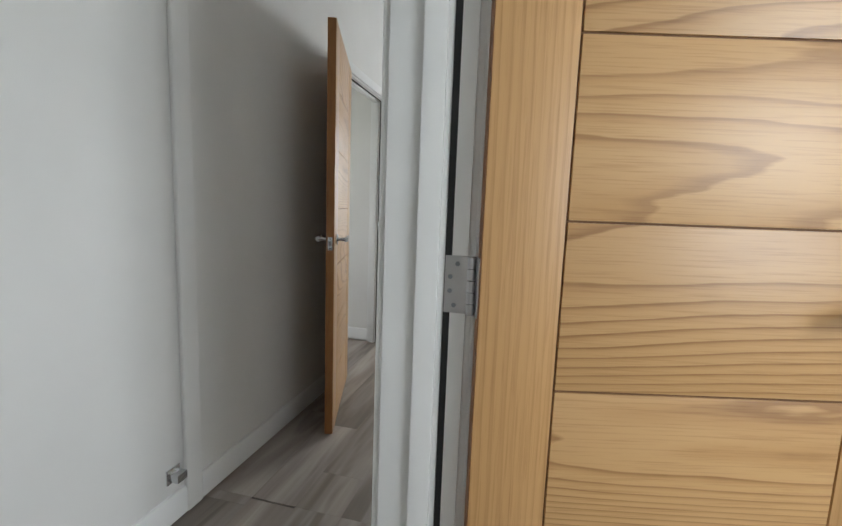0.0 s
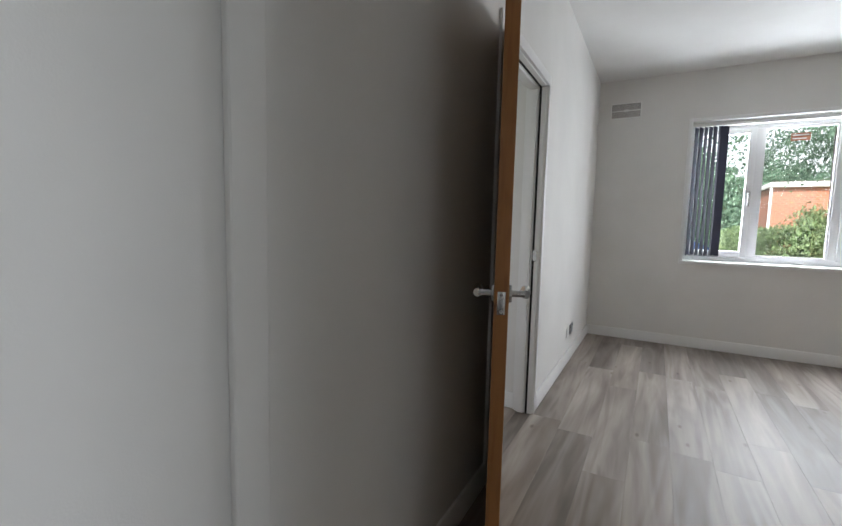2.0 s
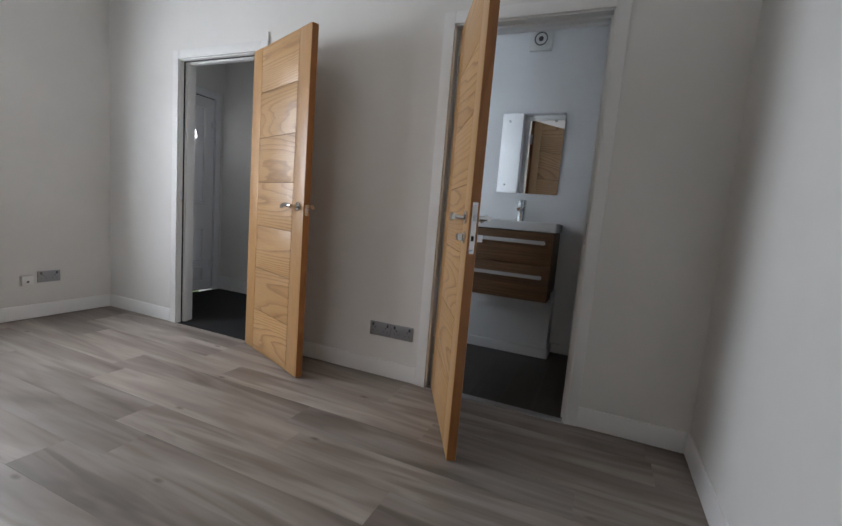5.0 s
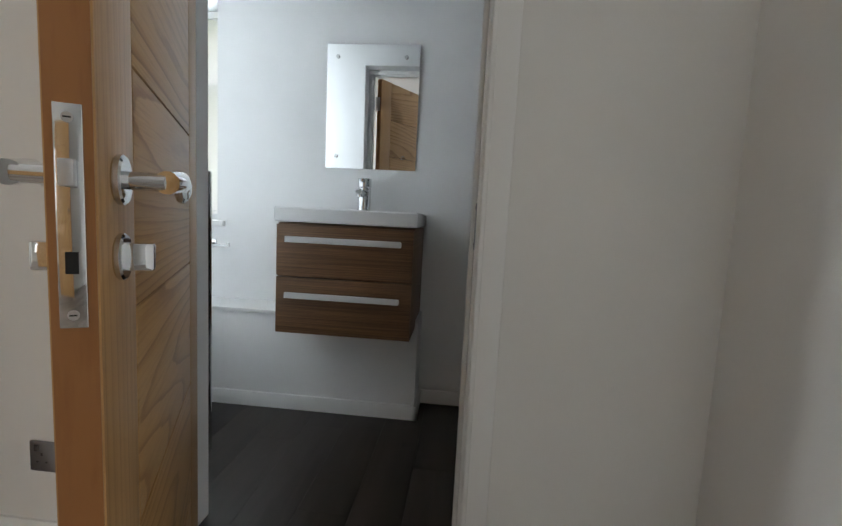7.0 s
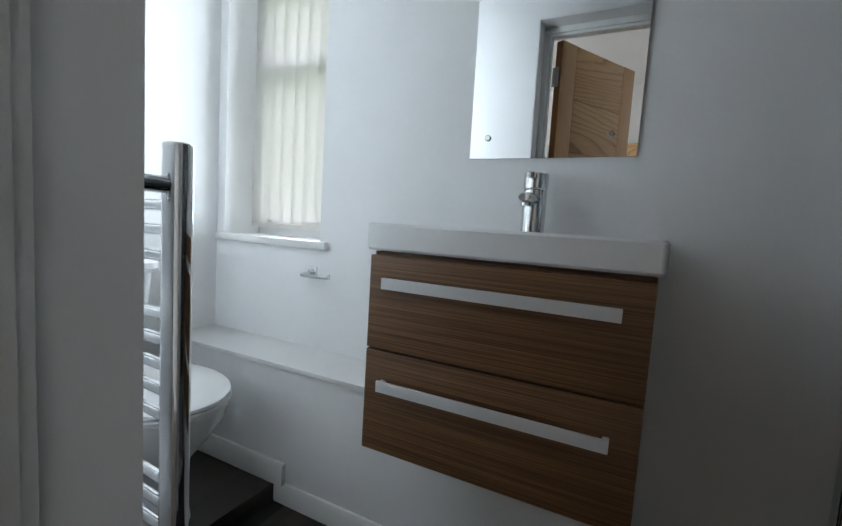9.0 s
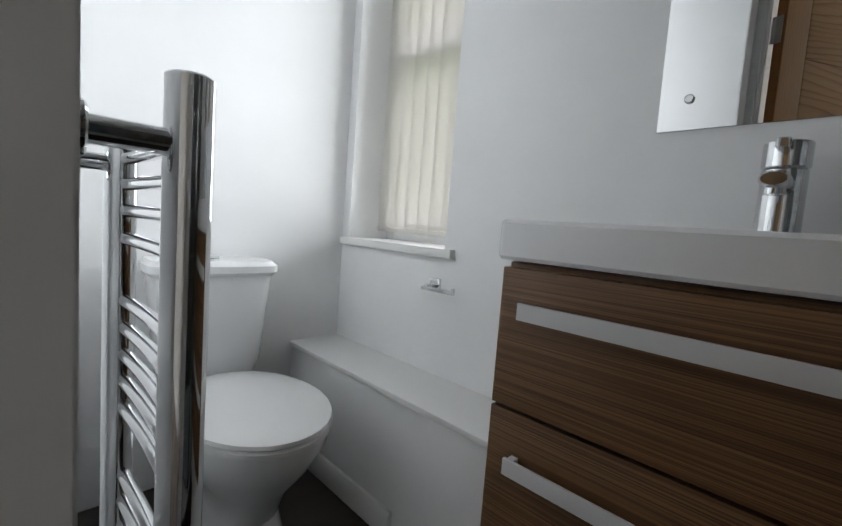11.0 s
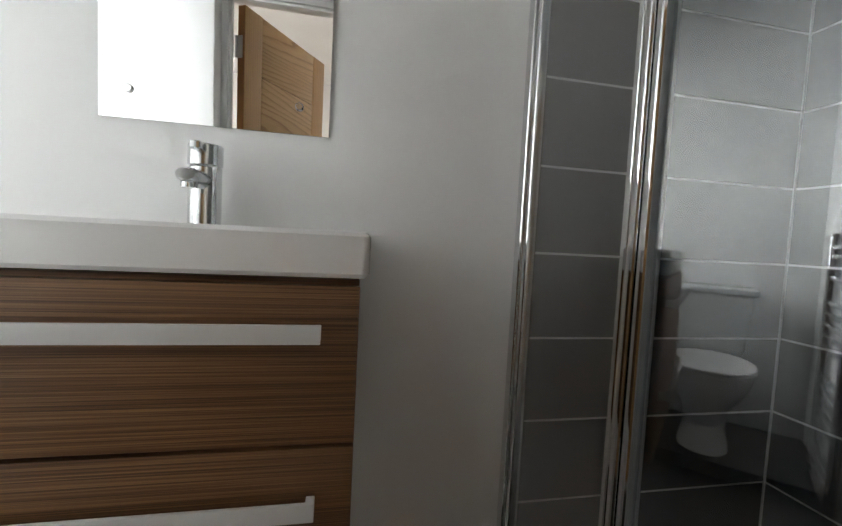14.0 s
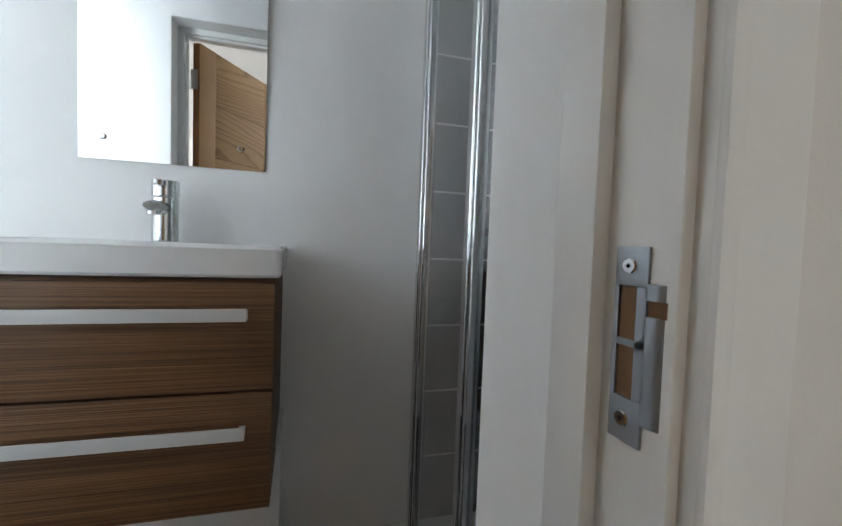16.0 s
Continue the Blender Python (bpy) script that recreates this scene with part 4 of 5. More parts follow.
# mirror with four screws
MY0, MY1, MZ0, MZ1 = 0.498, 0.979, 1.249, 1.872
mir = thing("wall_mirror", "frameless rectangular mirror held by four chrome screws", "mirror", pose(XB, 0, MZ0, 0, -1.2, 0))
MH = MZ1 - MZ0
block("mirror_glass", (-0.006, MY0, 0), (-0.0055, MY1, MH), MIRROR, mir)
block("backing", (-0.0055, MY0, 0), (-0.001, MY1, MH), MIRROR_EDGE, mir, 0.0, "greenish mirror edge")
for yy in (MY0 + 0.069, MY1 - 0.057):
    for z in (0.063, MH - 0.061):
        b = bmesh.new()
        cyl(b, (-0.006, yy, z), (-0.012, yy, z), 0.0095, None, 20, 0.002)
        part("mirror_screw", b, CHROME, mir)
        if z > 0.3:
            b = bmesh.new()
            cyl(b, (-0.001, yy, z), (0.0105, yy, z), 0.005, None, 12)
            part("spacer", b, PLASTIC, mir)

# vanity unit and basin
VX, VY0, VY1, VZ0, VZ1 = 4.172, 0.438, 1.038, 0.472, 0.958
van = thing("vanity_unit", "wall-hung brown wood vanity unit with two drawers", "vanity unit")
block("carcass", (VX + 0.02, VY0, VZ0), (XB - 0.001, VY1, VZ1), VENEER, van, 0.001)
mid = 0.724
for z0, z1, hz in ((mid + 0.0028, VZ1 - 0.008, 0.888), (VZ0, mid - 0.0028, 0.645)):
    d = block("drawer_front", (VX, VY0, z0), (VX + 0.0185, VY1, z1), VENEER, van, 0.001)
    b = bmesh.new()
    y0, y1 = 0.489, 0.990
    box(b, (VX - 0.028, y0, hz - 0.013), (VX - 0.022, y1, hz + 0.013), 0.0012)
    for yl in (y0, y1 - 0.012):
        box(b, (VX - 0.0225, yl, hz - 0.011), (VX - 0.001, yl + 0.012, hz + 0.0085), 0.0012)
    part("handle", b, ALU, d, "long flat silver drawer handle")

basin = thing("basin", "white ceramic slab basin on the vanity unit", "basin")
b = bmesh.new()
bx0, bx1, by0, by1, bz0, bz1 = 4.164, XB - 0.001, 0.426, 1.05, 0.962, 1.026


def rect(x0, x1, y0, y1, z, r=0.012, k=5):
    out = []
    for cx, cy, a0 in ((x1 - r, y1 - r, 0), (x0 + r, y1 - r, 90), (x0 + r, y0 + r, 180), (x1 - r, y0 + r, 270)):
        for i in range(k):
            a = radians(a0 + 90 * i / (k - 1))
            out.append((cx + r * math.cos(a), cy + r * math.sin(a), z))
    return out


rings = [rect(bx0 + 0.004, bx1, by0 + 0.004, by1 - 0.004, bz0), rect(bx0, bx1, by0, by1, bz0 + 0.006), rect(bx0, bx1, by0, by1, bz1 - 0.006),
         rect(bx0 + 0.005, bx1, by0 + 0.005, by1 - 0.005, bz1), rect(bx0 + 0.016, bx1 - 0.14, by0 + 0.022, by1 - 0.022, bz1, 0.03),
         rect(bx0 + 0.022, bx1 - 0.146, by0 + 0.03, by1 - 0.03, bz1 - 0.006, 0.03), rect(bx0 + 0.055, bx1 - 0.17, by0 + 0.09, by1 - 0.09, bz1 - 0.05, 0.05),
         rect(bx0 + 0.11, bx1 - 0.22, by0 + 0.2, by1 - 0.2, bz1 - 0.06, 0.04)]
loft(b, rings)
part("bowl", b, CERAMIC, basin)
b = bmesh.new()
cyl(b, (4.32, 0.725, bz1 - 0.06), (4.32, 0.725, bz1 - 0.054), 0.022, None, 24, 0.002)
part("waste", b, CHROME, basin)

tap = thing("basin_tap", "chrome cylindrical mixer tap with short spout", "tap", pose(4.545, 0.744, bz1))
tap.scale = (1.15, 1.15, 1.1)
b = bmesh.new()
cyl(b, (0, 0, 0), (0, 0, 0.108), 0.028, None, 32, 0.001)
part("body", b, CHROME, tap)
b = bmesh.new()
cyl(b, (0, 0, 0.11), (0, 0, 0.15), 0.0295, None, 32, 0.002)
cap = part("lever_cap", b, CHROME, tap)
b = bmesh.new()
box(b, (-0.064, -0.009, 0.132), (-0.02, 0.009, 0.147), 0.004, 3)
part("lever", b, CHROME, cap)
b = bmesh.new()
loft(b, [[(x, w * math.cos(radians(q)), 0.082 + h * math.sin(radians(q))) for q in range(0, 360, 15)]
         for x, w, h in ((-0.02, 0.017, 0.0165), (-0.06, 0.017, 0.0145), (-0.098, 0.0175, 0.0125), (-0.106, 0.014, 0.009))])
cyl(b, (-0.086, 0, 0.076), (-0.086, 0, 0.061), 0.0125, None, 20, 0.001)
part("spout", b, CHROME, tap)

# toilet roll holder
th = thing("toilet_roll_holder", "empty square chrome toilet roll holder on the wall", "roll holder", pose(XB, 1.61, 0.814))
block("wall_plate", (-0.012, -0.022, -0.022), (-0.0005, 0.022, 0.022), CHROME, th, 0.002)
b = bmesh.new()
box(b, (-0.055, -0.008, -0.012), (-0.012, 0.008, 0.004), 0.002)
box(b, (-0.062, -0.12, -0.013), (-0.05, 0.012, -0.001), 0.002)
box(b, (-0.062, -0.126, -0.013), (-0.05, -0.118, 0.008), 0.002)
part("arm", b, CHROME, th)

# towel rail
rail = thing("towel_rail", "tall polished chrome ladder towel rail beside the doorway", "towel rail")
RX, RY0, RY1 = 3.717, 1.076, 1.395
for yy in (RY0, RY1):
    b = bmesh.new()
    cyl(b, (RX, yy, 0.17), (RX, yy, 1.12), 0.0205, None, 28, 0.002)
    part("upright", b, CHROME, rail)
for z in (1.068, 1.032, 0.995, 0.955, 0.865, 0.825, 0.785, 0.745, 0.705, 0.60, 0.56, 0.52, 0.48, 0.44, 0.34, 0.30, 0.26, 0.22):
    b = bmesh.new()
    n = 8
    tube(b, [(RX + 0.006 * math.sin(math.pi * i / n) + 0.004, RY0 + (RY1 - RY0) * i / n, z) for i in range(n + 1)], 0.009, 12)
    part("bar", b, CHROME, rail)
for yy in (RY0, RY1):
    for z in (1.06, 0.25):
        b = bmesh.new()
        cyl(b, (XRB + 0.004, yy, z), (RX, yy, z), 0.012, None, 20)
        cyl(b, (XRB + 0.0035, yy, z), (XRB + 0.012, yy, z), 0.022, None, 24, 0.002)
        part("bracket", b, CHROME, rail)

# toilet
TX = 4.07
PZ = 0.0715
wc = thing("toilet", "white close-coupled toilet with closed seat and flush button", "toilet", pose(TX, 2.184, PZ))
wc.scale = (1, 1, 1.045)
b = bmesh.new()
rings = [oval(0, -0.37, 0.0, 0.11, 0.20, 32, 2.6), oval(0, -0.37, 0.02, 0.108, 0.195, 32, 2.6), oval(0, -0.39, 0.12, 0.085, 0.15, 32, 2.3),
         oval(0, -0.41, 0.2, 0.10, 0.17, 32, 2.2), oval(0, -0.435, 0.28, 0.155, 0.22, 32), oval(0, -0.455, 0.345, 0.18, 0.245, 32), oval(0, -0.455, 0.375, 0.182, 0.248, 32)]
loft(b, rings)
box(b, (-0.1, -0.27, 0.02), (0.1, -0.03, 0.37), 0.03, 3)
part("bowl", b, CERAMIC, wc)
b = bmesh.new()
loft(b, [oval(0, -0.455, 0.377, 0.183, 0.25, 36), oval(0, -0.455, 0.38, 0.19, 0.256, 36), oval(0, -0.455, 0.392, 0.19, 0.256, 36), oval(0, -0.455, 0.396, 0.184, 0.25, 36)])
part("seat", b, SEAT, wc)
b = bmesh.new()
loft(b, [oval(0, -0.455, 0.397, 0.183, 0.249, 36), oval(0, -0.455, 0.401, 0.19, 0.256, 36), oval(0, -0.455, 0.41, 0.188, 0.254, 36), oval(0, -0.455, 0.417, 0.165, 0.23, 36), oval(0, -0.455, 0.42, 0.11, 0.17, 36)])
part("seat_lid", b, SEAT, wc)
b = bmesh.new()
loft(b, [rect(-0.135, 0.135, -0.165, -0.012, 0.38, 0.04), rect(-0.15, 0.15, -0.175, -0.012, 0.42, 0.04), rect(-0.175, 0.175, -0.19, -0.012, 0.70, 0.04)])
part("cistern", b, CERAMIC, wc)
b = bmesh.new()
loft(b, [rect(-0.18, 0.18, -0.196, -0.008, 0.70, 0.045), rect(-0.192, 0.192, -0.206, -0.006, 0.712, 0.05), rect(-0.192, 0.192, -0.206, -0.006, 0.732, 0.05), rect(-0.178, 0.178, -0.192, -0.012, 0.745, 0.045)])
part("cistern_lid", b, CERAMIC, wc)
b = bmesh.new()
cyl(b, (0, -0.1, 0.744), (0, -0.1, 0.75), 0.024, None, 28, 0.002)
part("flush_button", b, CHROME, wc)

# extractor fan
fan = thing("extractor_fan", "square white plastic extractor fan high on the wall", "extractor fan", pose(XB, 0.745, 2.42))
block("housing", (-0.03, -0.085, -0.085), (-0.0005, 0.085, 0.085), PLASTIC, fan, 0.008)
for r in (0.062, 0.046, 0.030):
    b = bmesh.new()
    tube(b, [(-0.031, r * math.cos(radians(a)), r * math.sin(radians(a))) for a in range(0, 361, 15)], 0.0045, 6)
    part("grille_ring", b, GREY_PLASTIC if r == 0.046 else PLASTIC, fan)
b = bmesh.new()
cyl(b, (-0.03, 0, 0), (-0.034, 0, 0), 0.018, None, 20)
part("hub", b, GREY_PLASTIC, fan)

# pull cord by the doorway
cord = thing("light_pull_cord", "cream light pull cord with a white bell-shaped knob", "pull cord", pose(3.735, 0.105, 0.02))
b = bmesh.new()
tube(b, [(0, 0, H - 0.04), (0.001, 0, 1.8), (0, 0.001, 0.929)], 0.0019, 8)
part("cord", b, paint("cream_cord", (0.62, 0.55, 0.42), 0.9), cord, "cream twisted cord")
b = bmesh.new()
rings = [ring_at((0, 0, z), (0, 0, 1), r, 24) for z, r in ((0.894, 0.0028), (0.898, 0.003), (0.899, 0.0102), (0.903, 0.0118), (0.909, 0.0094), (0.918, 0.0062), (0.928, 0.005), (0.931, 0.0042))]
loft(b, rings)
part("knob", b, PLASTIC, cord)
b = bmesh.new()
cyl(b, (0, 0, H - 0.05), (0, 0, H - 0.02), 0.04, None, 28, 0.004)
part("ceiling_switch", b, PLASTIC, cord)

# shower enclosure
GY = -0.012
sh = thing("shower_enclosure", "glass shower screen and door in polished chrome frame", "shower enclosure")
b = bmesh.new()
box(b, (XB - 0.035, GY - 0.02, ZB + 0.012), (XB - 0.001, GY + 0.02, 2.0), 0.006, 3)
box(b, (XB - 0.06, GY - 0.014, ZB + 0.012), (XB - 0.036, GY + 0.014, 2.0), 0.006, 3)
part("wall_profile", b, CHROME, sh)
PX = 4.19
for x0, x1, d in ((PX - 0.038, PX - 0.018, 0.016), (PX - 0.016, PX + 0.004, 0.019), (PX + 0.006, PX + 0.026, 0.015)):
    b = bmesh.new()
    box(b, (x0, GY - d, ZB + 0.012), (x1, GY + d, 2.0), 0.007, 3)
    part("post", b, CHROME, sh)
b = bmesh.new()
box(b, (XRS + 0.005, GY - 0.02, ZB + 0.012), (XRS + 0.04, GY + 0.02, 2.0), 0.006, 3)
part("wall_profile", b, CHROME, sh)
for z0, z1 in ((ZB + 0.012, ZB + 0.047), (1.965, 2.0)):
    b = bmesh.new()
    box(b, (PX + 0.026, GY - 0.012, z0), (XB - 0.06, GY + 0.012, z1), 0.004)
    part("rail", b, CHROME, sh)
p = block("glass_panel", (PX + 0.024, GY - 0.003, ZB + 0.042), (XB - 0.058, GY + 0.003, 1.967), SHOWER_GLASS, sh)
p.visible_shadow = False
ajar = pose(PX - 0.03, GY, 0, 0, 0, 180 + 21.5)
b = bmesh.new()
box(b, (0.555, -0.012, ZB + 0.03), (0.58, 0.012, 1.985), 0.004)
box(b, (0.012, -0.009, ZB + 0.03), (0.555, 0.009, ZB + 0.05), 0.003)
box(b, (0.012, -0.009, 1.96), (0.555, 0.009, 1.985), 0.003)
leaf = part("door_frame", b, CHROME, sh, "chrome edge of the shower door standing ajar")
leaf.matrix_basis = ajar
p = block("glass_door", (0.010, -0.003, ZB + 0.042), (0.557, 0.003, 1.965), SHOWER_GLASS, leaf)
p.visible_shadow = False
tray = thing("shower_tray", "low white shower tray behind the glass", "shower tray")
b = bmesh.new()
loft(b, [rect(XRS + 0.003, XB - 0.011, -0.889, GY + 0.03, ZB, 0.02), rect(XRS + 0.003, XB - 0.011, -0.889, GY + 0.03, ZB + 0.012, 0.02),
         rect(XRS + 0.05, XB - 0.06, -0.84, GY - 0.03, ZB + 0.012, 0.03), rect(XRS + 0.07, XB - 0.08, -0.82, GY - 0.05, ZB + 0.004, 0.03)])
part("tray", b, CERAMIC, tray)

# ---- outdoors ----
b = bmesh.new()
box(b, (-400, -400, -0.6), (400, 400, -0.35))
structure("ground", b, GRASS, "grass verge round the building", "ground")


def clumps(count, place, size, mat, seed, name, parent=None, label="", flat=0.5):
    """Many small leaf sprays scattered by place(rnd)."""
    r = random.Random(seed)
    verts, faces = [], []
    for _ in range(count):
        p = Vector(place(r))
        m = Euler((r.uniform(0, 6.3), r.uniform(0, 6.3), r.uniform(0, 6.3))).to_matrix()
        s = size * r.uniform(0.6, 1.5)
        k = len(verts)
        for u, v in ((-0.5, 0), (0, -0.32), (0.5, 0), (0, 0.32)):
            verts.append(p + m @ Vector((u * s, v * s, 0.12 * s * (1 if v else -1))))
        faces += [(k, k + 1, k + 2), (k, k + 2, k + 3)]
    me = bpy.data.meshes.new(name)
    me.from_pydata([tuple(v) for v in verts], [], faces)
    me.materials.append(mat)
    ob = new(name, me)
    ob.parent = parent
    return tagged(ob, label)


def hedge_place(x0, x1, y0, y1, z0, z1):
    def place(r):
        x, y = r.uniform(x0, x1), r.uniform(y0, y1)
        top = z1 + 0.22 * noise.noise((x * 0.9, y * 0.9, 3.0)) + 0.1 * noise.noise((x * 3, y * 3, 1.0))
        return (x, y, z0 + (top - z0) * r.random() ** 0.55)
    return place


hd = clumps(75000, hedge_place(1.9, 14, 10.2, 11.2, -0.35, 1.25), 0.058, LEAF_LIGHT, 3, "hedge")
tagged(hd, "sunlit yellow-green garden hedge", "hedge", "", "stuff")
bush = clumps(4000, lambda r: (3.4 + r.gauss(0, 0.17), 10.5 + r.gauss(0, 0.25), 1.1 + r.gauss(0, 0.25)), 0.06, LEAF_LIGHT, 8, "bush")
tagged(bush, "taller pale green shrub rising out of the hedge", "shrub", "", "stuff")


def tree(name, base, trunks, crown, count, size, seed, label):
    root = thing(name, label, "tree", pose(*base))
    b = bmesh.new()
    for pts, r0, r1 in trunks:
        n = len(pts)
        tube(b, pts, [r0 + (r1 - r0) * i / (n - 1) for i in range(n)], 14)
    part("trunk", b, BARK, root)
    clumps(count, crown, size, LEAF_DARK, seed, "crown", root)
    return root


def hanging(r):
    """Drooping sprays with gaps between the boughs."""
    bough = r.randrange(15)
    a = bough * 2.4
    reach = r.random() ** 0.7 * (1.6 + 1.3 * ((bough * 7) % 5) / 4)
    z = 3.1 + (bough % 5) * 0.62 - 0.28 * reach * reach * 0.5
    return (reach * math.cos(a) + r.gauss(0, 0.22), reach * math.sin(a) + r.gauss(0, 0.22), z + r.gauss(0, 0.22))


tree("tree", (3.95, 9.6, -0.4),
     [([(-0.38, 0, 0), (-0.4, 0, 1.2), (-0.43, 0.05, 2.4), (-0.46, 0.1, 4.0), (-0.42, 0.1, 6.5)], 0.19, 0.12),
      ([(0.02, 0, 0), (0.08, 0, 0.8), (0.2, 0.05, 1.6), (0.42, 0.1, 3.0), (0.62, 0.1, 5.5)], 0.2, 0.12),
      ([(-0.02, 0, 0.4), (-0.02, 0, 1.2), (0.0, 0.05, 2.2), (-0.02, 0.1, 4.0), (0.05, 0.1, 5.5)], 0.1, 0.07)],
     hanging, 30000, 0.06, 5, "forked evergreen tree with drooping dark foliage")


def ball_crown(cx, cy, cz, rx, rz):
    def place(r):
        d = Vector((r.gauss(0, 1), r.gauss(0, 1), r.gauss(0, 1))).normalized()
        k = r.random() ** 0.4
        w = 1 + 0.45 * noise.noise(d * 2.2 + Vector((cx, cy, 0)))
        return (cx + d.x * rx * k * w, cy + d.y * rx * k * w, cz + d.z * rz * k * w)
    return place


for i, (x, y, rx, cz, rz) in enumerate(((1.9, 19, 1.7, 1.9, 2.2), (6.3, 31, 2.4, 3.4, 2.1), (-3.5, 23, 2.8, 3.2, 3.4), (0.6, 28, 2.6, 4.6, 3.2), (13.0, 44, 3.2, 4.2, 3.0))):
    tree("tree", (x, y, -0.4), [([(0, 0, 0), (0.05, 0, 1.0), (0, 0.1, cz + 1)], 0.2, 0.08)], ball_crown(0, 0, cz, rx, rz), 24000, 0.15, 20 + i, "leafy green broadleaf tree in the distance")

gar = thing("brick_garage", "flat-roofed red brick building with a white fascia", "building")
block("wall", (4.3, 19.5, -0.4), (8.9, 26.0, 2.82), BRICK, gar)
block("fascia", (4.2, 19.35, 2.82), (9.0, 26.1, 3.0), UPVC, gar, 0.01)
block("roof", (4.3, 19.5, 3.0), (8.9, 26.0, 3.04), ROOF, gar)
block("downpipe", (4.22, 19.40, -0.4), (4.3, 19.48, 2.82), UPVC, gar, 0.01)
hs = thing("brick_house", "red brick house with pitched roof beyond the trees", "house")
block("wall", (9.1, 21.5, -0.4), (20.0, 30.0, 3.6), BRICK, hs)
b = bmesh.new()
loft(b, [[(8.9, 21.1, 3.6), (20.3, 21.1, 3.6), (20.3, 30.4, 3.6), (8.9, 30.4, 3.6)], [(8.9, 25.7, 6.0), (20.3, 25.7, 6.0), (20.3, 25.8, 6.0), (8.9, 25.8, 6.0)]])
part("roof", b, ROOF, hs)
for dx in (9.5, 12.2):
    w = block("window", (dx, 21.44, 1.4), (dx + 1.0, 21.5, 2.7), CAR_GLASS, hs)
    b = bmesh.new()
    for x0, x1, z0, z1 in ((-0.08, 0.02, 1.32, 2.78), (0.98, 1.08, 1.32, 2.78), (0.02, 0.98, 1.32, 1.42), (0.02, 0.98, 2.68, 2.78), (0.47, 0.53, 1.42, 2.68)):
        box(b, (dx + x0, 21.4, z0), (dx + x1, 21.5, z1))
    part("window_frame", b, UPVC, w)
post = thing("street_post", "slim dark metal post standing by the hedge", "post")
b = bmesh.new()
cyl(b, (5.0, 9.95, -0.4), (5.0, 9.95, 2.1), 0.035, 0.03, 14)
part("pole", b, IRON, post)

car = thing("parked_car", "blue car parked beyond the hedge", "car", pose(0.3, 16.0, -0.35))
b = bmesh.new()
prof = [(-2.0, 0.3), (-2.05, 0.75), (-1.1, 0.9), (-0.5, 1.38), (0.9, 1.42), (1.6, 0.98), (2.0, 0.92), (2.05, 0.3)]
loft(b, [[(x, -0.85, z) for x, z in prof], [(x, 0.85, z) for x, z in prof]])
bmesh.ops.bevel(b, geom=list(b.edges), offset=0.06, segments=2, affect="EDGES")
part("body", b, CAR_PAINT, car)
for x0, x1, x2, x3 in ((-0.95, 0.12, 0.12, -0.45), (0.2, 1.35, 0.85, 0.2)):
    b = bmesh.new()
    loft(b, [[(x0, yy, 0.94), (x1, yy, 0.94), (x2, yy, 1.33), (x3, yy, 1.33)] for yy in (-0.862, -0.852)])
    part("side_window", b, CAR_GLASS, car)
for x in (-1.3, 1.3):
    b = bmesh.new()
    cyl(b, (x, -0.88, 0.31), (x, -0.68, 0.31), 0.31, None, 24, 0.03)
    wh = part("wheel", b, RUBBER, car)
    b = bmesh.new()
    cyl(b, (x, -0.89, 0.31), (x, -0.87, 0.31), 0.19, None, 20)
    part("rim", b, SATIN, wh)

# ---- pieces: tiles and boards ----
TP = 0.2306
tiles_back = thing("tiled_wall_back", "dark grey rectangular tiles with pale joints behind the shower", "tiling", None, "", "structure")
block("grout", (XB - 0.006, -0.898, ZB), (XB - 0.0005, -0.028, H - 0.02), GROUT, tiles_back)
block("grout", (XRS + 0.001, -0.8995, ZB), (XB - 0.007, -0.8945, H - 0.02), GROUT, tiles_back)
rows_z = [0.538 - TP + TP * i for i in range(-1, 10)]
tile_mesh = {}


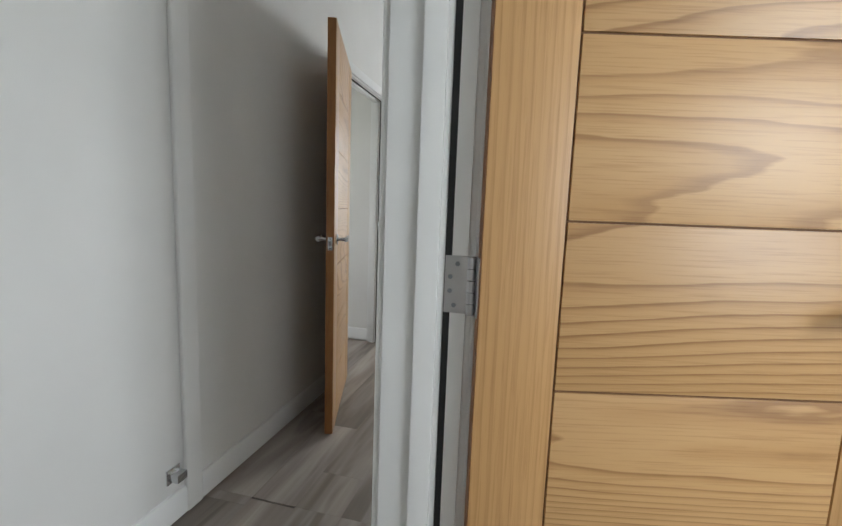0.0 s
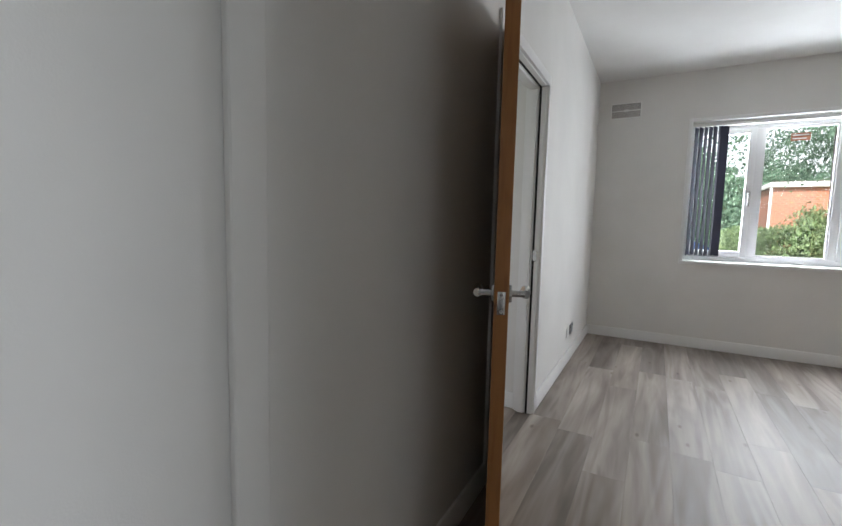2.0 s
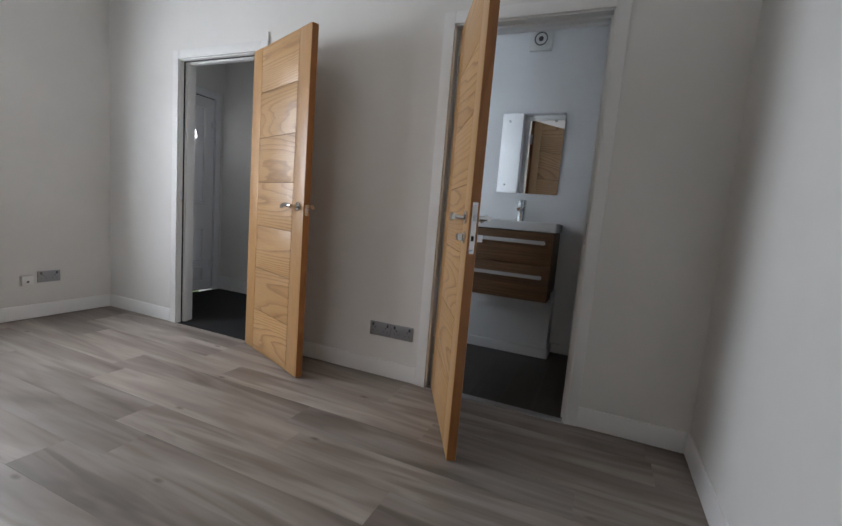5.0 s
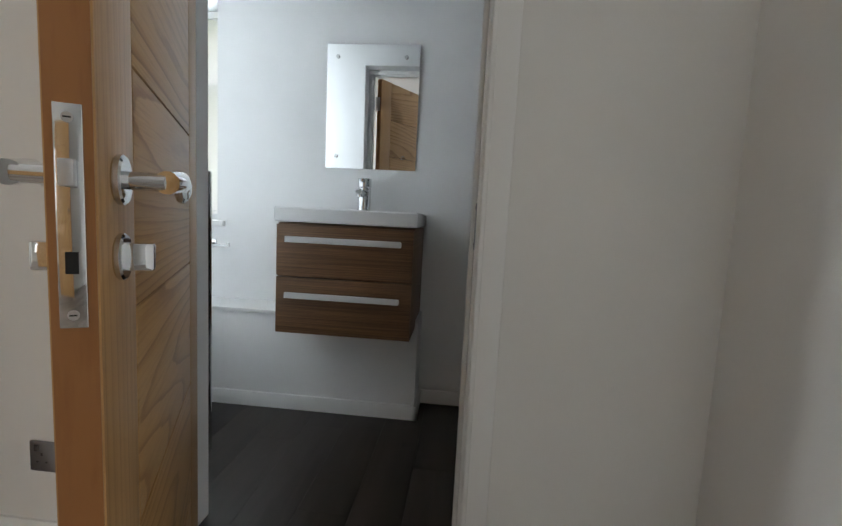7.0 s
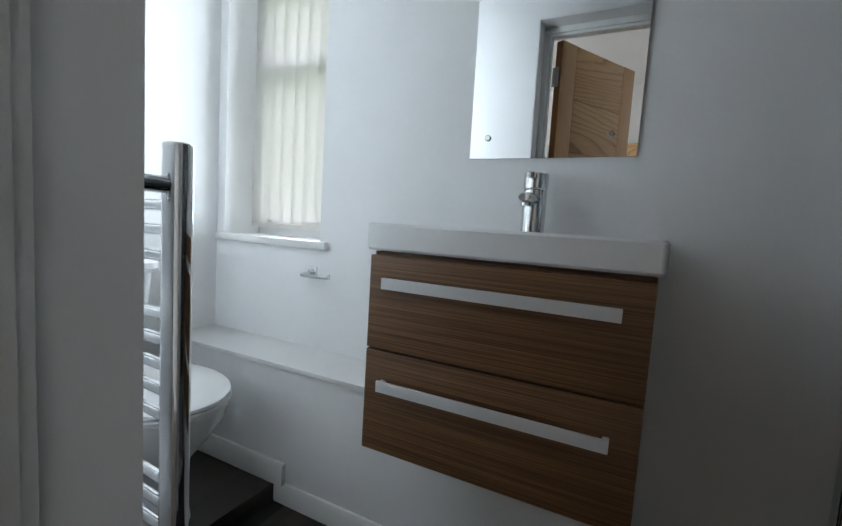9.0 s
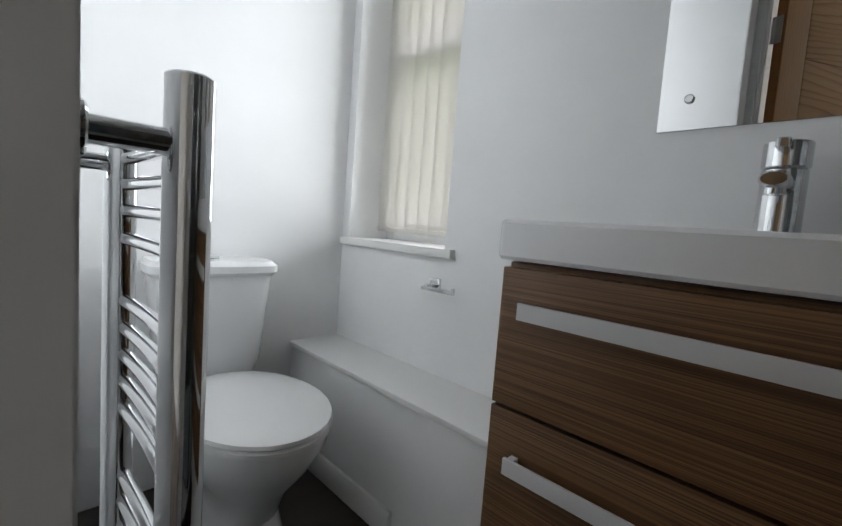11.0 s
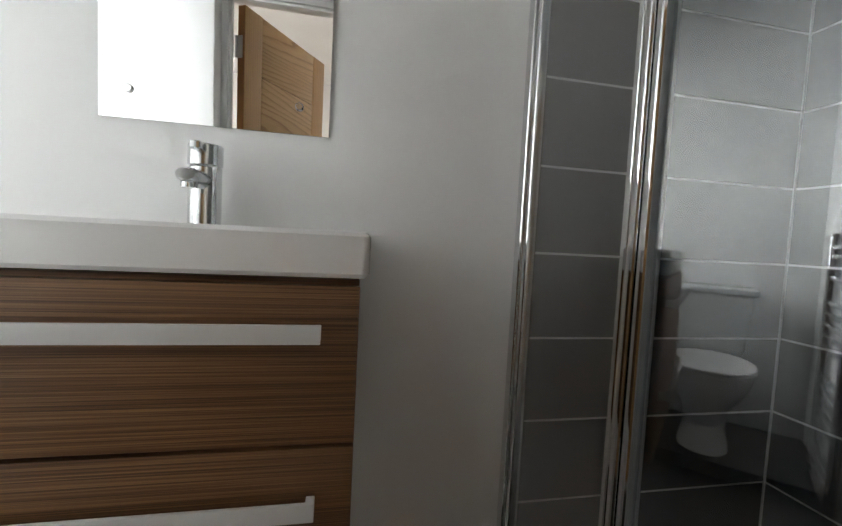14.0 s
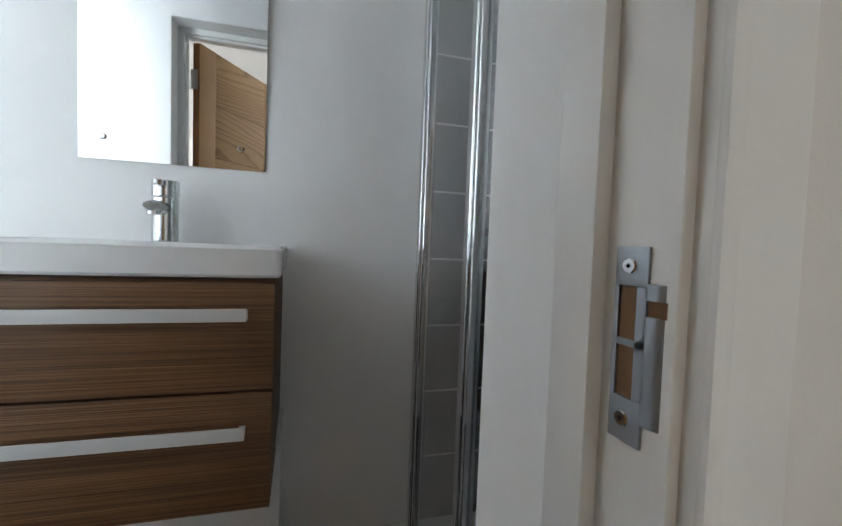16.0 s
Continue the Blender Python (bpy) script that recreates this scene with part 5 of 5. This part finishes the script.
def tile(width, axis):
    key = (round(width, 3), axis)
    if key not in tile_mesh:
        b = bmesh.new()
        if axis == "y":
            box(b, (-0.002, 0.0032, 0.0032), (0.0, width - 0.0032, TP - 0.0032), 0.0008, 1)
        else:
            box(b, (0.0032, 0.0, 0.0032), (width - 0.0032, 0.002, TP - 0.0032), 0.0008, 1)
        tile_mesh[key] = mesh_from("tile", b, SLATE)
    return tile_mesh[key]


for z in rows_z:
    for y0, w in ((-0.89, 0.56), (-0.33, 0.30)):
        t = new("tile", tile(w, "y"))
        t.parent = tiles_back
        t.location = (XB - 0.006, y0, z)
    for x0, w in ((XB - 0.008 - 0.56, 0.56), (XRS + 0.001, XB - 0.568 - XRS - 0.001)):
        t = new("tile", tile(w, "x"))
        t.parent = tiles_back
        t.location = (x0, -0.8945, z)

BW, BL = 0.19, 1.285
board_mesh = {}


def board(w, length, mat, along):
    key = (round(w, 3), round(length, 3), mat.name)
    if key not in board_mesh:
        b = bmesh.new()
        c = (w - 0.0002, length - 0.0002, 0.0) if along == "y" else (length - 0.0002, w - 0.0002, 0.0)
        box(b, (0.0002, 0.0002, -0.005), c, 0.0004, 1)
        board_mesh[key] = mesh_from("board", b, mat)
    return board_mesh[key]


r = random.Random(11)


def lay(parent, mat, x0, x1, y0, y1, z, along="y", w=BW, length=BL):
    """Boards in staggered rows over a rectangle."""
    across0, across1, run0, run1 = (x0, x1, y0, y1) if along == "y" else (y0, y1, x0, x1)
    a = across0
    while a < across1 - 0.005:
        ww = min(w, across1 - a)
        p = run0 - r.uniform(0.1, length - 0.15)
        while p < run1:
            s, e = max(p, run0), min(p + length, run1)
            if e - s > 0.02:
                o = new("board", board(ww, e - s, mat, along))
                o.parent = parent
                o.location = (a, s, z) if along == "y" else (s, a, z)
            p += length
        a += ww


lay(floor, PLANK, 0.0, XR - 0.001, YS, YN, 0.0)
lay(floor, PLANK, 0.0, 0.93, -2.2, YS, 0.0)
lay(floor, PLANK, -1.8, 0.0, 0.0, 1.66, -0.001)
lay(floor, PLANK, 0.93, 3.3, -3.1, YS - 0.1, -0.002)
lay(bath_floor, VINYL, XR + 0.03, XB, GY + 0.03, 1.5, ZB, "x", 0.18, 0.92)
